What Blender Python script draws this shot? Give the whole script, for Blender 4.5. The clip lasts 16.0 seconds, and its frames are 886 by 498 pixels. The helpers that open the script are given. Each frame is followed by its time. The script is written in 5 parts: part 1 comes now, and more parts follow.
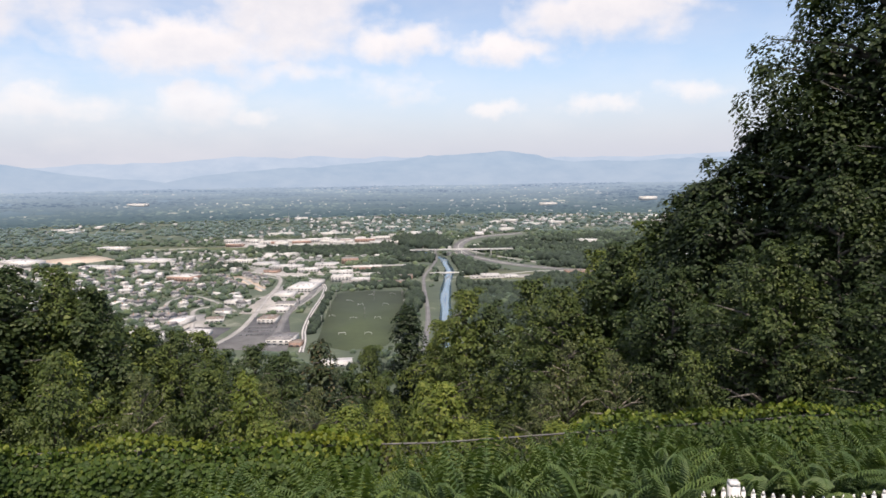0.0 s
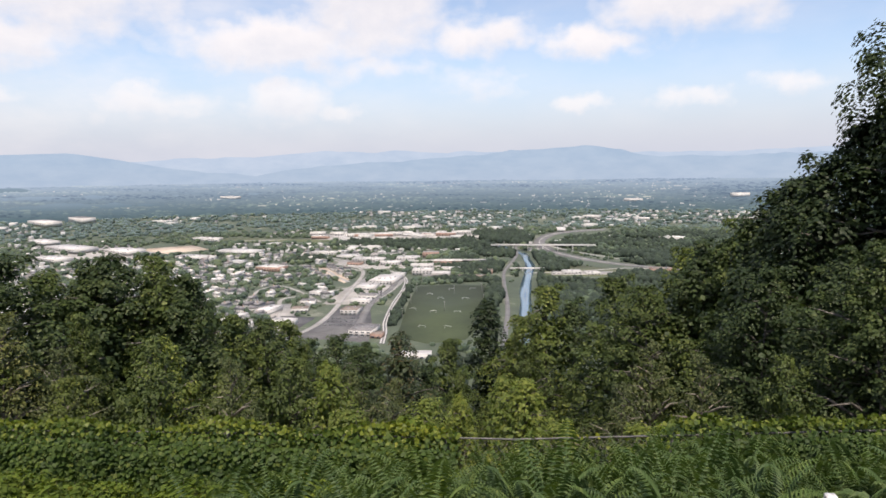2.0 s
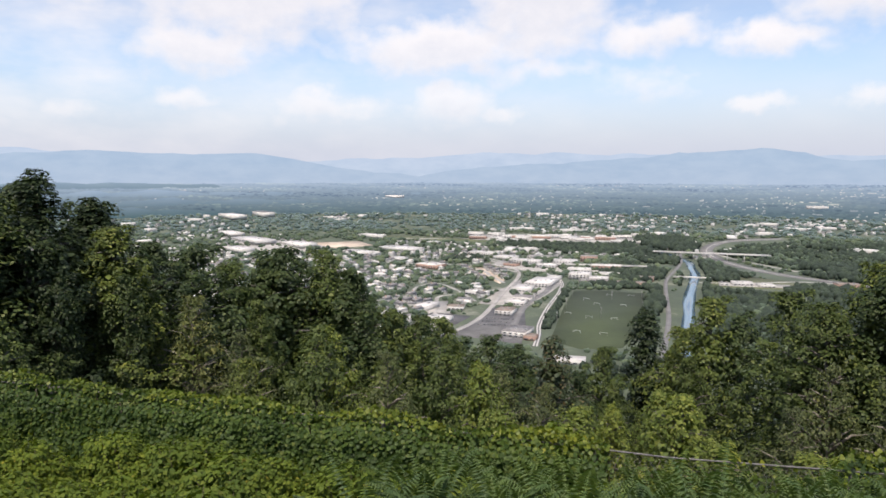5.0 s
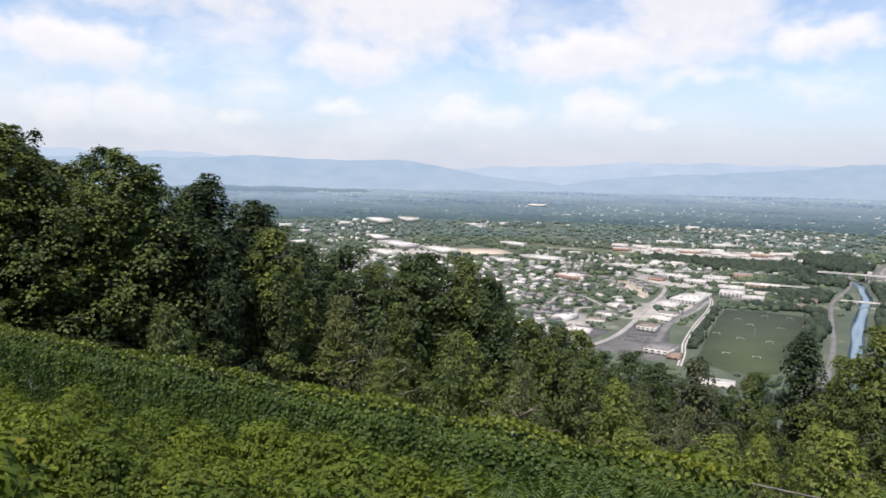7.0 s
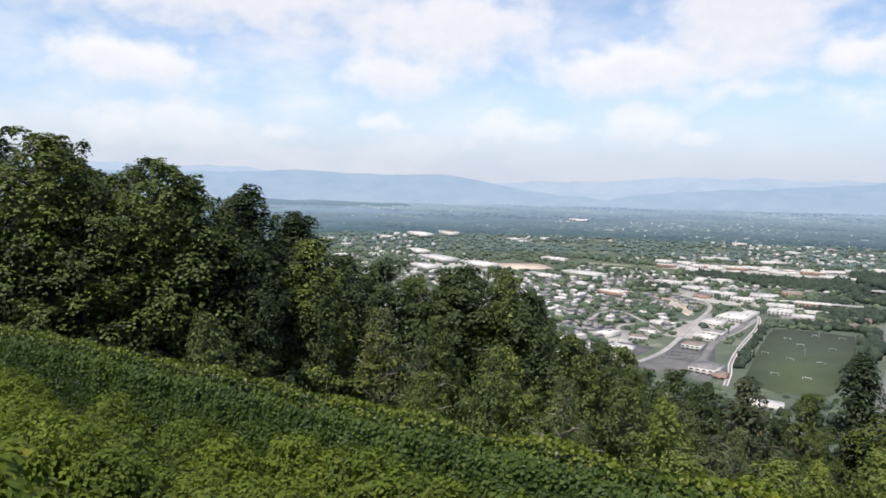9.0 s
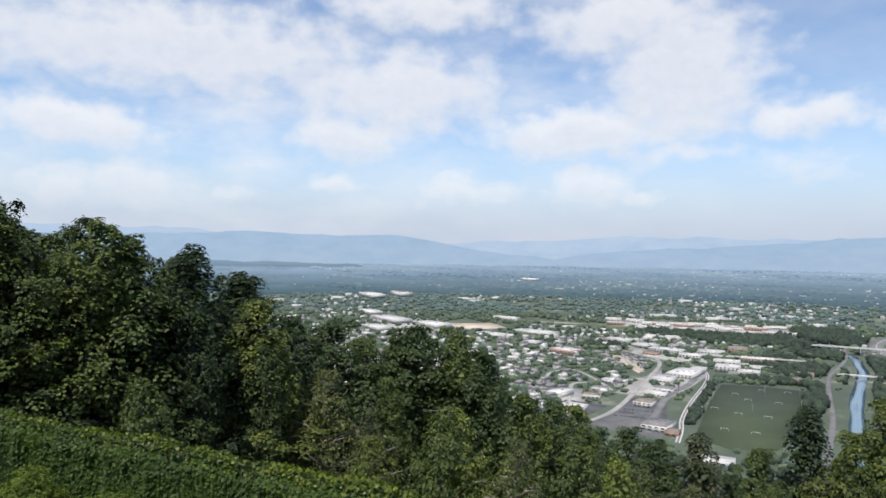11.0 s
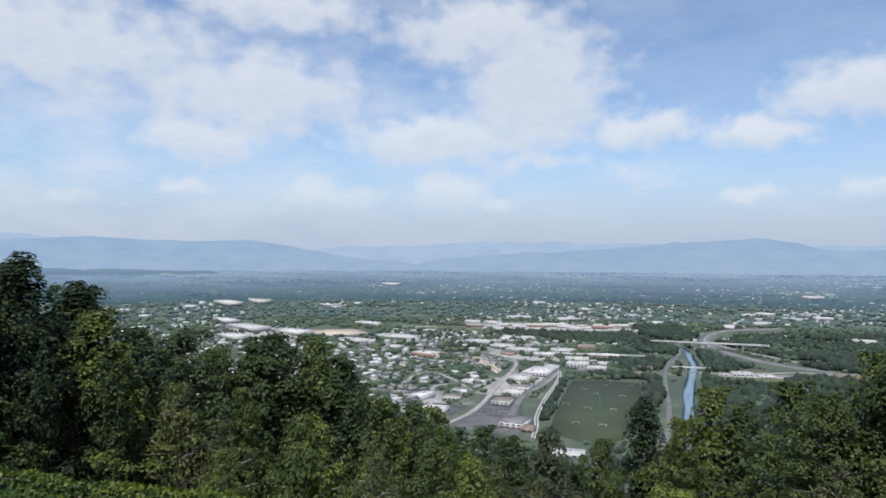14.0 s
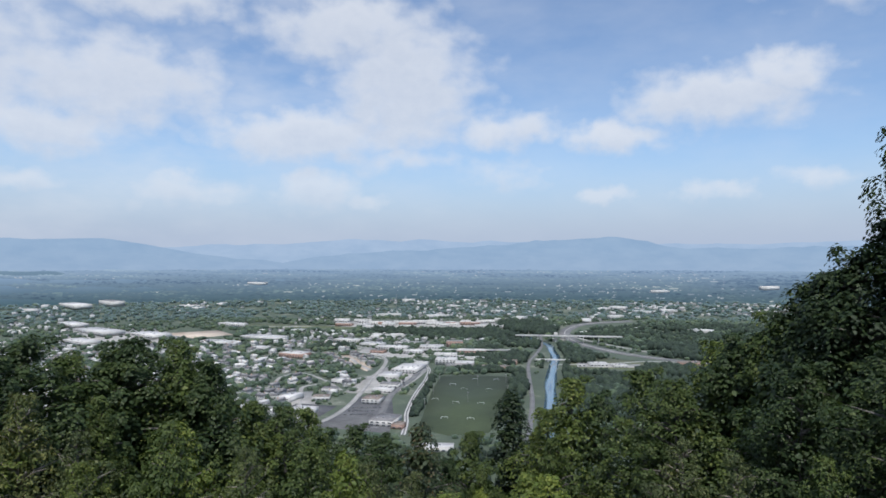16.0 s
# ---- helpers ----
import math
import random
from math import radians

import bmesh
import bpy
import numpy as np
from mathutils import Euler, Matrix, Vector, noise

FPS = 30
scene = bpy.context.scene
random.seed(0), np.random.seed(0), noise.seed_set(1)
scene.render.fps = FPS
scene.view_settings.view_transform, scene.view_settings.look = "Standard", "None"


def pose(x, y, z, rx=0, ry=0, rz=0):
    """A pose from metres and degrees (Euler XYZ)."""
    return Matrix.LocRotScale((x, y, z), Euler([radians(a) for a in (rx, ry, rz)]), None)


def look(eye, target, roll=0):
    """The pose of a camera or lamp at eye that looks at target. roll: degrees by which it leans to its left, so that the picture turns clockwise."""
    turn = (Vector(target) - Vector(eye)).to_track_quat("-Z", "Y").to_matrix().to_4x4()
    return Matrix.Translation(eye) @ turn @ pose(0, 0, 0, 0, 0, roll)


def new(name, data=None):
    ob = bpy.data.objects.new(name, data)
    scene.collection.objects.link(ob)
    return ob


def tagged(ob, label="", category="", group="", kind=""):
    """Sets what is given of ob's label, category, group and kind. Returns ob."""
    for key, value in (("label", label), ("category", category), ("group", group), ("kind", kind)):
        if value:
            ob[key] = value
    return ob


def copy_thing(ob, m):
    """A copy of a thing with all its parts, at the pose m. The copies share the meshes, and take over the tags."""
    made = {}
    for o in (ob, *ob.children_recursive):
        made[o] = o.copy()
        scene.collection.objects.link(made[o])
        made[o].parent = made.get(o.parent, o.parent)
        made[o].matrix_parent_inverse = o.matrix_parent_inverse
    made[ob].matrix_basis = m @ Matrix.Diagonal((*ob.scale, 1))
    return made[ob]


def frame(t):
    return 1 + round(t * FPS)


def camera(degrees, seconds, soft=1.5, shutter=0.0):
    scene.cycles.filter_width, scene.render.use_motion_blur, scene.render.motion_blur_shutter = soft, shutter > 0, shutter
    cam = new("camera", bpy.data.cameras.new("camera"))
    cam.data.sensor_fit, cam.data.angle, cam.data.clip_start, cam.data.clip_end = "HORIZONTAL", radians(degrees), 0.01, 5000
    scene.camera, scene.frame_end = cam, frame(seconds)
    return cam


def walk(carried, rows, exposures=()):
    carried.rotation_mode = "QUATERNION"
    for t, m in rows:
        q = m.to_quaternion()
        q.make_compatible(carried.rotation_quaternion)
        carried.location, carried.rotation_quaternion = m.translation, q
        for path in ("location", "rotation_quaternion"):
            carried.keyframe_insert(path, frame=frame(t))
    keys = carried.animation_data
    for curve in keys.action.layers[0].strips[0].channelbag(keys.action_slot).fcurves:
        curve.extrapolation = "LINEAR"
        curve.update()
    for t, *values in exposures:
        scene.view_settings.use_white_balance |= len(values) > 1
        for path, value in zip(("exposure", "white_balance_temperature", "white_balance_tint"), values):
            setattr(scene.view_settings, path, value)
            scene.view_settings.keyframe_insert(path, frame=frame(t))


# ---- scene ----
cam = camera(65.0, 16.0, soft=1.6)
PATH = [
    (0, (0.142, 0.505, 5.126), (0.141, 2.494, 4.915), -0.9),
    (0.5, (0.144, 0.522, 5.128), (0.086, 2.509, 4.912), -0.8),
    (1, (0.133, 0.509, 5.135), (0.014, 2.494, 4.918), -0.8),
    (1.5, (0.137, 0.527, 5.126), (-0.041, 2.507, 4.911), -0.7),
    (2, (0.13, 0.535, 5.124), (-0.102, 2.509, 4.901), -0.7),
    (2.5, (0.128, 0.533, 5.125), (-0.163, 2.498, 4.892), -0.6),
    (3, (0.121, 0.555, 5.124), (-0.249, 2.507, 4.891), -0.6),
    (3.5, (0.131, 0.551, 5.129), (-0.304, 2.492, 4.919), -0.4),
    (4, (0.1, 0.58, 5.122), (-0.401, 2.503, 4.901), -0.2),
    (6.5, (0.266, 0.374, 5.221), (-0.685, 2.123, 5.032), 0.8),
    (7, (0.255, 0.402, 5.221), (-0.777, 2.104, 5.024), 1.1),
    (7.5, (0.18, 0.502, 5.174), (-0.913, 2.166, 4.984), 1.1),
    (8, (0.124, 0.582, 5.14), (-1.026, 2.208, 4.957), 1.2),
    (10.5, (-0.12, 1.096, 5.017), (-1.173, 2.796, 4.976), 1.1),
    (11, (-0.017, 1.086, 5.012), (-1.04, 2.805, 5.029), 0.9),
    (11.5, (0.088, 1.057, 5.0), (-0.903, 2.794, 5.025), 0.8),
    (12, (0.097, 1.09, 4.989), (-0.838, 2.858, 5.024), 0.8),
    (12.5, (0.117, 1.099, 4.982), (-0.766, 2.893, 5.018), 0.6),
    (13, (0.088, 1.106, 4.992), (-0.755, 2.92, 5.015), 0.6),
    (13.5, (0.232, 1.016, 4.999), (-0.545, 2.858, 5.023), 0.4),
    (14, (0.253, 0.936, 5.032), (-0.411, 2.822, 5.068), 0.4),
    (14.5, (0.225, 0.74, 5.076), (-0.363, 2.651, 5.126), 0.3),
    (15, (0.19, 0.605, 5.08), (-0.302, 2.543, 5.123), 0.2),
    (15.5, (0.16, 0.601, 5.086), (-0.241, 2.561, 5.109), 0.2),
    (16, (0.162, 0.623, 5.085), (-0.14, 2.6, 5.117), 0.1),
]
EXPOSURE = [(0, 0.20, 7250, 18), (4, 0.19, 7050, 17), (8, 0.25, 6900, 15), (10.5, 0.10, 6600, 12), (13.5, -0.10, 6250, 11), (16, -0.20, 6100, 11)]
walk(cam, [(t, look(eye, target, roll)) for t, eye, target, roll in PATH], EXPOSURE)

# ---- sky, sun ----
SUN_AZ, SUN_EL = 172.0, 62.0          # clockwise from straight ahead (+y), and above the horizon
world = bpy.data.worlds.new("summer_sky")
scene.world = world
world.use_nodes = True
wt = world.node_tree
wt.nodes.clear()


def wmath(op, a, b=None, c=None, clamp=False):
    n = wt.nodes.new("ShaderNodeMath")
    n.operation, n.use_clamp = op, clamp
    for i, v in enumerate((a, b, c)):
        if v is None:
            continue
        if isinstance(v, (int, float)):
            n.inputs[i].default_value = v
        else:
            wt.links.new(v, n.inputs[i])
    return n.outputs[0]


coord = wt.nodes.new("ShaderNodeTexCoord")
sep = wt.nodes.new("ShaderNodeSeparateXYZ")
wt.links.new(coord.outputs["Generated"], sep.inputs[0])
sx, sy, sz = sep.outputs
azim = wmath("MULTIPLY", wmath("ARCTAN2", sx, sy), 57.2958)
elev = wmath("MULTIPLY", wmath("ARCSINE", sz), 57.2958)
plane = wt.nodes.new("ShaderNodeCombineXYZ")
wt.links.new(azim, plane.inputs[0])
wt.links.new(elev, plane.inputs[1])


def wnoise(scale, detail, rough, stretch=(1, 1, 1), offset=(0, 0, 0)):
    mp = wt.nodes.new("ShaderNodeMapping")
    mp.inputs["Scale"].default_value, mp.inputs["Location"].default_value = stretch, offset
    wt.links.new(plane.outputs[0], mp.inputs[0])
    nz = wt.nodes.new("ShaderNodeTexNoise")
    nz.inputs["Scale"].default_value, nz.inputs["Detail"].default_value, nz.inputs["Roughness"].default_value = scale, detail, rough
    wt.links.new(mp.outputs[0], nz.inputs[0])
    return nz


# heaps of fair-weather cloud: azimuth, elevation, half width, half height, weight
CLOUDS = [
    (-52, 15.4, 17, 3.4, 1.0), (-46.6, 13.1, 4.6, 2.4, .7), (-34.9, 13.3, 9, 3.4, 1.0), (-38.5, 9.4, 5.6, 2.0, 1.0),
    (-20, 10.0, 7.6, 2.1, 1.1), (-11.8, 14.2, 5.6, 5.0, 1.15), (-16.6, 18.6, 7.0, 2.4, 1.0), (-32.2, 19.6, 7.0, 1.8, 1.0),
    (-3.5, 10.5, 4.2, 1.6, .9), (-58.9, 9.0, 5.2, 2.0, 1.1), (-54.9, 4.8, 3.4, 2.1, .95), (-59.7, 4.7, 3.4, 1.5, .9),
    (-47.7, 4.5, 2.4, 1.0, .75), (-39.8, 5.5, 3.2, 1.0, .8), (-29.1, 5.0, 4.4, 1.4, .85), (-18.8, 5.7, 3.4, 1.6, 1.0),
    (-12.2, 8.4, 5.0, 1.3, .75), (4.9, 10.1, 3.8, 1.3, 1.05), (12.9, 12.4, 6.2, 2.2, 1.1), (17.6, 13.6, 3.2, 1.6, 1.0),
    (19.1, 6.2, 2.4, .9, .75), (13.1, 5.3, 3.2, .8, .9), (4.6, 5.1, 2.0, .8, 1.0), (-3.8, 7.0, 4.4, 1.6, .62),
    (-14.9, 5.0, 2.2, .8, .8), (-26, 24, 9, 3, .8), (-70, 20, 12, 5, 1), (30, 20, 10, 3, .9), (48, 9, 9, 2, .9), (-84, 9, 10, 3, .9),
]
warp = wnoise(0.22, 5, 0.6)
wsep = wt.nodes.new("ShaderNodeSeparateColor")
wt.links.new(warp.outputs["Color"], wsep.inputs[0])
waz = wmath("ADD", azim, wmath("MULTIPLY", wmath("SUBTRACT", wsep.outputs[0], 0.5), 5.0))
wel = wmath("ADD", elev, wmath("MULTIPLY", wmath("SUBTRACT", wsep.outputs[1], 0.5), 3.4))


def heap(el_in):
    total = None
    for a, e, w, h, k in CLOUDS:
        u = wmath("DIVIDE", wmath("SUBTRACT", waz, float(a)), float(w))
        v = wmath("DIVIDE", wmath("SUBTRACT", el_in, float(e)), float(h))
        d2 = wmath("ADD", wmath("MULTIPLY", u, u), wmath("MULTIPLY", v, v))
        g = wmath("MULTIPLY", wmath("POWER", 2.0, wmath("MULTIPLY", d2, -1.0)), float(k))
        total = g if total is None else wmath("MAXIMUM", total, g)
    return total


mass = heap(wel)
above = heap(wmath("ADD", wel, 1.3))
puff = wnoise(0.42, 5, 0.45, (1, 1.5, 1))
soft = wnoise(0.12, 4, 0.55, (1, 2.2, 1), (11, 3, 0))
body = wmath("ADD", mass, wmath("MULTIPLY", wmath("SUBTRACT", puff.outputs["Fac"], 0.5), 1.0))
dens = wt.nodes.new("ShaderNodeMapRange")
dens.interpolation_type = "SMOOTHSTEP"
wt.links.new(body, dens.inputs["Value"])
dens.inputs["From Min"].default_value, dens.inputs["From Max"].default_value = 0.16, 0.95
# thin veil, thicker to the west
west = wt.nodes.new("ShaderNodeMapRange")
west.interpolation_type = "SMOOTHSTEP"
wt.links.new(azim, west.inputs["Value"])
west.inputs["From Min"].default_value, west.inputs["From Max"].default_value = 8.0, -50.0
west.inputs["To Min"].default_value, west.inputs["To Max"].default_value = 0.5, 2.2
veil = wmath("MULTIPLY", wmath("SUBTRACT", soft.outputs["Fac"], 0.38, None, True), west.outputs[0])
cover = wmath("MAXIMUM", wmath("MULTIPLY", dens.outputs[0], 0.93), veil, None, True)
# greyer bases where the heap is thick
thick = wt.nodes.new("ShaderNodeMapRange")
thick.interpolation_type = "SMOOTHSTEP"
wt.links.new(wmath("ADD", above, wmath("MULTIPLY", wmath("SUBTRACT", puff.outputs["Fac"], 0.5), 0.8)), thick.inputs["Value"])
thick.inputs["From Min"].default_value, thick.inputs["From Max"].default_value = 0.25, 1.05
lumps = wnoise(0.8, 5, 0.6, (1, 1.3, 1), (5, 7, 0))
shade = wt.nodes.new("ShaderNodeMix")
shade.data_type = "RGBA"
shade.inputs[6].default_value, shade.inputs[7].default_value = (0.965, 0.98, 1.0, 1), (0.81, 0.85, 0.915, 1)
wt.links.new(wmath("MULTIPLY", thick.outputs[0], wmath("ADD", wmath("MULTIPLY", lumps.outputs["Fac"], 1.2), 0.25), None, True), shade.inputs[0])
sky = wt.nodes.new("ShaderNodeTexSky")
sky.sky_type, sky.sun_disc = "NISHITA", False
sky.sun_elevation, sky.sun_rotation = radians(SUN_EL), radians(SUN_AZ)
sky.air_density, sky.dust_density, sky.ozone_density, sky.altitude = 1.0, 0.5, 1.2, 500
bg_sky, bg_cloud, mixw, outw = (wt.nodes.new("ShaderNodeBackground"), wt.nodes.new("ShaderNodeBackground"), wt.nodes.new("ShaderNodeMixShader"),
                                wt.nodes.new("ShaderNodeOutputWorld"))
blue = wt.nodes.new("ShaderNodeMix")
blue.data_type, blue.blend_type = "RGBA", "MULTIPLY"
blue.inputs[0].default_value, blue.inputs[7].default_value = 1.0, (0.95, 1.02, 1.08, 1)
wt.links.new(sky.outputs[0], blue.inputs[6])
wt.links.new(blue.outputs[2], bg_sky.inputs[0])
bg_sky.inputs[1].default_value = 0.146
wt.links.new(shade.outputs[2], bg_cloud.inputs[0])
bg_cloud.inputs[1].default_value = 0.92
# pale blue haze thickens towards the horizon
low = wt.nodes.new("ShaderNodeMapRange")
low.interpolation_type = "SMOOTHSTEP"
wt.links.new(elev, low.inputs["Value"])
low.inputs["From Min"].default_value, low.inputs["From Max"].default_value = 10.0, 0.8
low.inputs["To Min"].default_value, low.inputs["To Max"].default_value = 0.14, 1.0
bg_haze, mixh = wt.nodes.new("ShaderNodeBackground"), wt.nodes.new("ShaderNodeMixShader")
bg_haze.inputs[0].default_value, bg_haze.inputs[1].default_value = (0.67, 0.77, 0.93, 1), 0.775
wt.links.new(low.outputs[0], mixh.inputs[0])
wt.links.new(bg_sky.outputs[0], mixh.inputs[1])
wt.links.new(bg_haze.outputs[0], mixh.inputs[2])
# the lowest clouds drown in the haze
wt.links.new(wmath("MULTIPLY", cover, wmath("SUBTRACT", 1.0, wmath("MULTIPLY", low.outputs[0], 0.62))), mixw.inputs[0])
wt.links.new(mixh.outputs[0], mixw.inputs[1])
wt.links.new(bg_cloud.outputs[0], mixw.inputs[2])
wt.links.new(mixw.outputs[0], outw.inputs[0])

lamp = bpy.data.lights.new("sun", "SUN")
lamp.energy, lamp.angle, lamp.color = 4.8, radians(0.6), (1.0, 0.95, 0.87)
sun = new("sun", lamp)
sun_way = Vector((math.sin(radians(SUN_AZ)) * math.cos(radians(SUN_EL)), math.cos(radians(SUN_AZ)) * math.cos(radians(SUN_EL)), math.sin(radians(SUN_EL))))
sun.matrix_world = look(sun_way * 100, (0, 0, 0))


# ---- materials ----
def material(name):
    m = bpy.data.materials.new(name)
    m.use_nodes = True
    nt = m.node_tree
    return m, nt, nt.nodes["Principled BSDF"]


def noise_fac(nt, scale, detail=4, rough=0.55, space="Object", stretch=(1, 1, 1)):
    tc, mp, nz = nt.nodes.new("ShaderNodeTexCoord"), nt.nodes.new("ShaderNodeMapping"), nt.nodes.new("ShaderNodeTexNoise")
    mp.inputs["Scale"].default_value = stretch
    nt.links.new(tc.outputs[space], mp.inputs[0])
    nt.links.new(mp.outputs[0], nz.inputs[0])
    nz.inputs["Scale"].default_value, nz.inputs["Detail"].default_value, nz.inputs["Roughness"].default_value = scale, detail, rough
    return nz.outputs["Fac"]


def ramp(nt, fac, stops):
    r = nt.nodes.new("ShaderNodeValToRGB")
    e = r.color_ramp.elements
    while len(e) < len(stops):
        e.new(0.5)
    for el, (p, c) in zip(e, stops):
        el.position, el.color = p, (*c, 1)
    nt.links.new(fac, r.inputs[0])
    return r.outputs[0]


def mixc(nt, fac, a, b, blend="MIX"):
    m = nt.nodes.new("ShaderNodeMix")
    m.data_type, m.blend_type = "RGBA", blend
    for sock, v in ((m.inputs[0], fac), (m.inputs[6], a), (m.inputs[7], b)):
        if isinstance(v, (int, float)):
            sock.default_value = v
        elif isinstance(v, tuple):
            sock.default_value = (*v, 1)
        else:
            nt.links.new(v, sock)
    return m.outputs[2]


def bump(nt, bsdf, fac, strength, distance):
    b = nt.nodes.new("ShaderNodeBump")
    b.inputs["Strength"].default_value, b.inputs["Distance"].default_value = strength, distance
    nt.links.new(fac, b.inputs["Height"])
    nt.links.new(b.outputs[0], bsdf.inputs["Normal"])


def surface(name, stops, scale, rough=0.8, metal=0.0, detail=5, bump_by=0.0, fine=None, stretch=(1, 1, 1), vary=0.0):
    """A mottled surface: a coarse ramp, a finer grain over it, and relief."""
    m, nt, p = material(name)
    fac = noise_fac(nt, scale, detail, stretch=stretch)
    col = ramp(nt, fac, stops)
    grain = noise_fac(nt, fine or scale * 9, 3, stretch=stretch)
    col = mixc(nt, 0.35, col, ramp(nt, grain, [(0.3, (0.55,) * 3), (0.7, (1.0,) * 3)]), "MULTIPLY")
    if vary:
        oi = nt.nodes.new("ShaderNodeObjectInfo")
        col = mixc(nt, vary, col, ramp(nt, oi.outputs["Random"], [(0, (0.45, 0.45, 0.47)), (1, (1.2, 1.15, 1.08))]), "MULTIPLY")
    nt.links.new(col, p.inputs["Base Color"])
    p.inputs["Roughness"].default_value, p.inputs["Metallic"].default_value = rough, metal
    if bump_by:
        bump(nt, p, grain, 0.6, bump_by)
    return m


def leaf(name, stops, through_col, rough=0.55, glow=0.2, patches=0.35):
    """Leaves: each its own green, patches of yellower growth, light let through."""
    m, nt, p = material(name)
    geo, oi = nt.nodes.new("ShaderNodeNewGeometry"), nt.nodes.new("ShaderNodeObjectInfo")
    col = ramp(nt, geo.outputs["Random Per Island"], stops)
    patch = noise_fac(nt, patches, 3)
    col = mixc(nt, 0.75, col, ramp(nt, patch, [(0.3, (0.62, 0.72, 0.8)), (0.52, (0.95, 1.0, 0.97)), (0.72, (1.25, 1.18, 0.86))]), "MULTIPLY")
    col = mixc(nt, 0.6, col, ramp(nt, oi.outputs["Random"], [(0, (0.58, 0.68, 0.78)), (0.45, (0.95, 1, 1.0)), (1, (1.42, 1.33, 0.98))]), "MULTIPLY")
    nt.links.new(col, p.inputs["Base Color"])
    p.inputs["Roughness"].default_value, p.inputs["Specular IOR Level"].default_value = rough, 0.22
    tr, mx, out = nt.nodes.new("ShaderNodeBsdfTranslucent"), nt.nodes.new("ShaderNodeMixShader"), nt.nodes["Material Output"]
    nt.links.new(mixc(nt, 1.0, col, through_col, "MULTIPLY"), tr.inputs[0])
    mx.inputs[0].default_value = glow
    nt.links.new(p.outputs[0], mx.inputs[1])
    nt.links.new(tr.outputs[0], mx.inputs[2])
    nt.links.new(mx.outputs[0], out.inputs[0])
    return m


OAK = leaf("oak_leaves", [(0, (0.026, 0.043, 0.014)), (0.5, (0.043, 0.064, 0.021)), (0.85, (0.059, 0.081, 0.026)), (1, (0.094, 0.112, 0.040))], (1.2, 1.35, 0.6))
OVAL = leaf("hickory_leaves", [(0, (0.044, 0.063, 0.017)), (0.6, (0.073, 0.098, 0.024)), (0.9, (0.099, 0.121, 0.031)), (1, (0.143, 0.157, 0.045))], (1.2, 1.35, 0.6))
# darker copy of OAK: shade on the trees put into the leaf colour
DARK_SHADED_OAK = leaf("dark_shaded_oak_leaves", [(0, (0.017, 0.030, 0.012)), (0.5, (0.027, 0.042, 0.016)), (0.85, (0.039, 0.057, 0.021)), (1, (0.072, 0.092, 0.033))], (1.2, 1.35, 0.6))
LIGHT = leaf("young_maple_leaves", [(0, (0.083, 0.115, 0.026)), (0.6, (0.133, 0.165, 0.036)), (1, (0.207, 0.220, 0.057))], (1.35, 1.45, 0.5), 0.55, 0.3)
DULL = leaf("greyish_leaves", [(0, (0.058, 0.073, 0.031)), (0.6, (0.091, 0.108, 0.043)), (1, (0.149, 0.152, 0.062))], (1.3, 1.35, 0.6), 0.55, 0.26)
NEEDLE = leaf("pine_needles", [(0, (0.028, 0.042, 0.021)), (0.6, (0.042, 0.058, 0.026)), (0.88, (0.065, 0.068, 0.036)), (1, (0.123, 0.081, 0.043))], (1.3, 1.25, 0.6))
VINE = leaf("vine_leaves", [(0, (0.029, 0.054, 0.012)), (0.55, (0.046, 0.077, 0.015)), (0.93, (0.066, 0.098, 0.018)), (1, (0.105, 0.124, 0.023))], (1.5, 1.6, 0.5), 0.58, 0.25, 0.9)
# lighter, yellower copy of VINE: sun on the hedge crest put into the colour
LIT_VINE = leaf("sunlit_vine_leaves", [(0, (0.073, 0.101, 0.020)), (0.6, (0.107, 0.139, 0.024)), (1, (0.171, 0.184, 0.034))], (1.4, 1.5, 0.5), 0.45, 0.28, 0.9)
FERN = leaf("fern_fronds", [(0, (0.056, 0.092, 0.031)), (0.6, (0.079, 0.121, 0.041)), (1, (0.114, 0.149, 0.055))], (1.4, 1.5, 0.6), 0.55, 0.28, 0.8)
SHRUB = leaf("shrub_leaves", [(0, (0.062, 0.094, 0.012)), (0.6, (0.094, 0.129, 0.017)), (0.97, (0.127, 0.151, 0.020)), (1, (0.188, 0.156, 0.022))], (1.4, 1.5, 0.5), 0.7, 0.28, 0.7)
BARK = surface("grey_bark", [(0.3, (0.07, 0.062, 0.053)), (0.6, (0.135, 0.125, 0.11)), (0.8, (0.21, 0.20, 0.18))], 3.0, 0.9, bump_by=0.03, fine=22, stretch=(1, 1, 0.25))
VINE_BARK = surface("brown_vine_stem", [(0.3, (0.045, 0.034, 0.025)), (0.7, (0.10, 0.08, 0.06))], 6.0, 0.9)
PALE_BARK = surface("pale_dead_bark", [(0.3, (0.13, 0.115, 0.095)), (0.7, (0.27, 0.24, 0.20))], 4.0, 0.85, bump_by=0.01, stretch=(1, 1, 0.3))


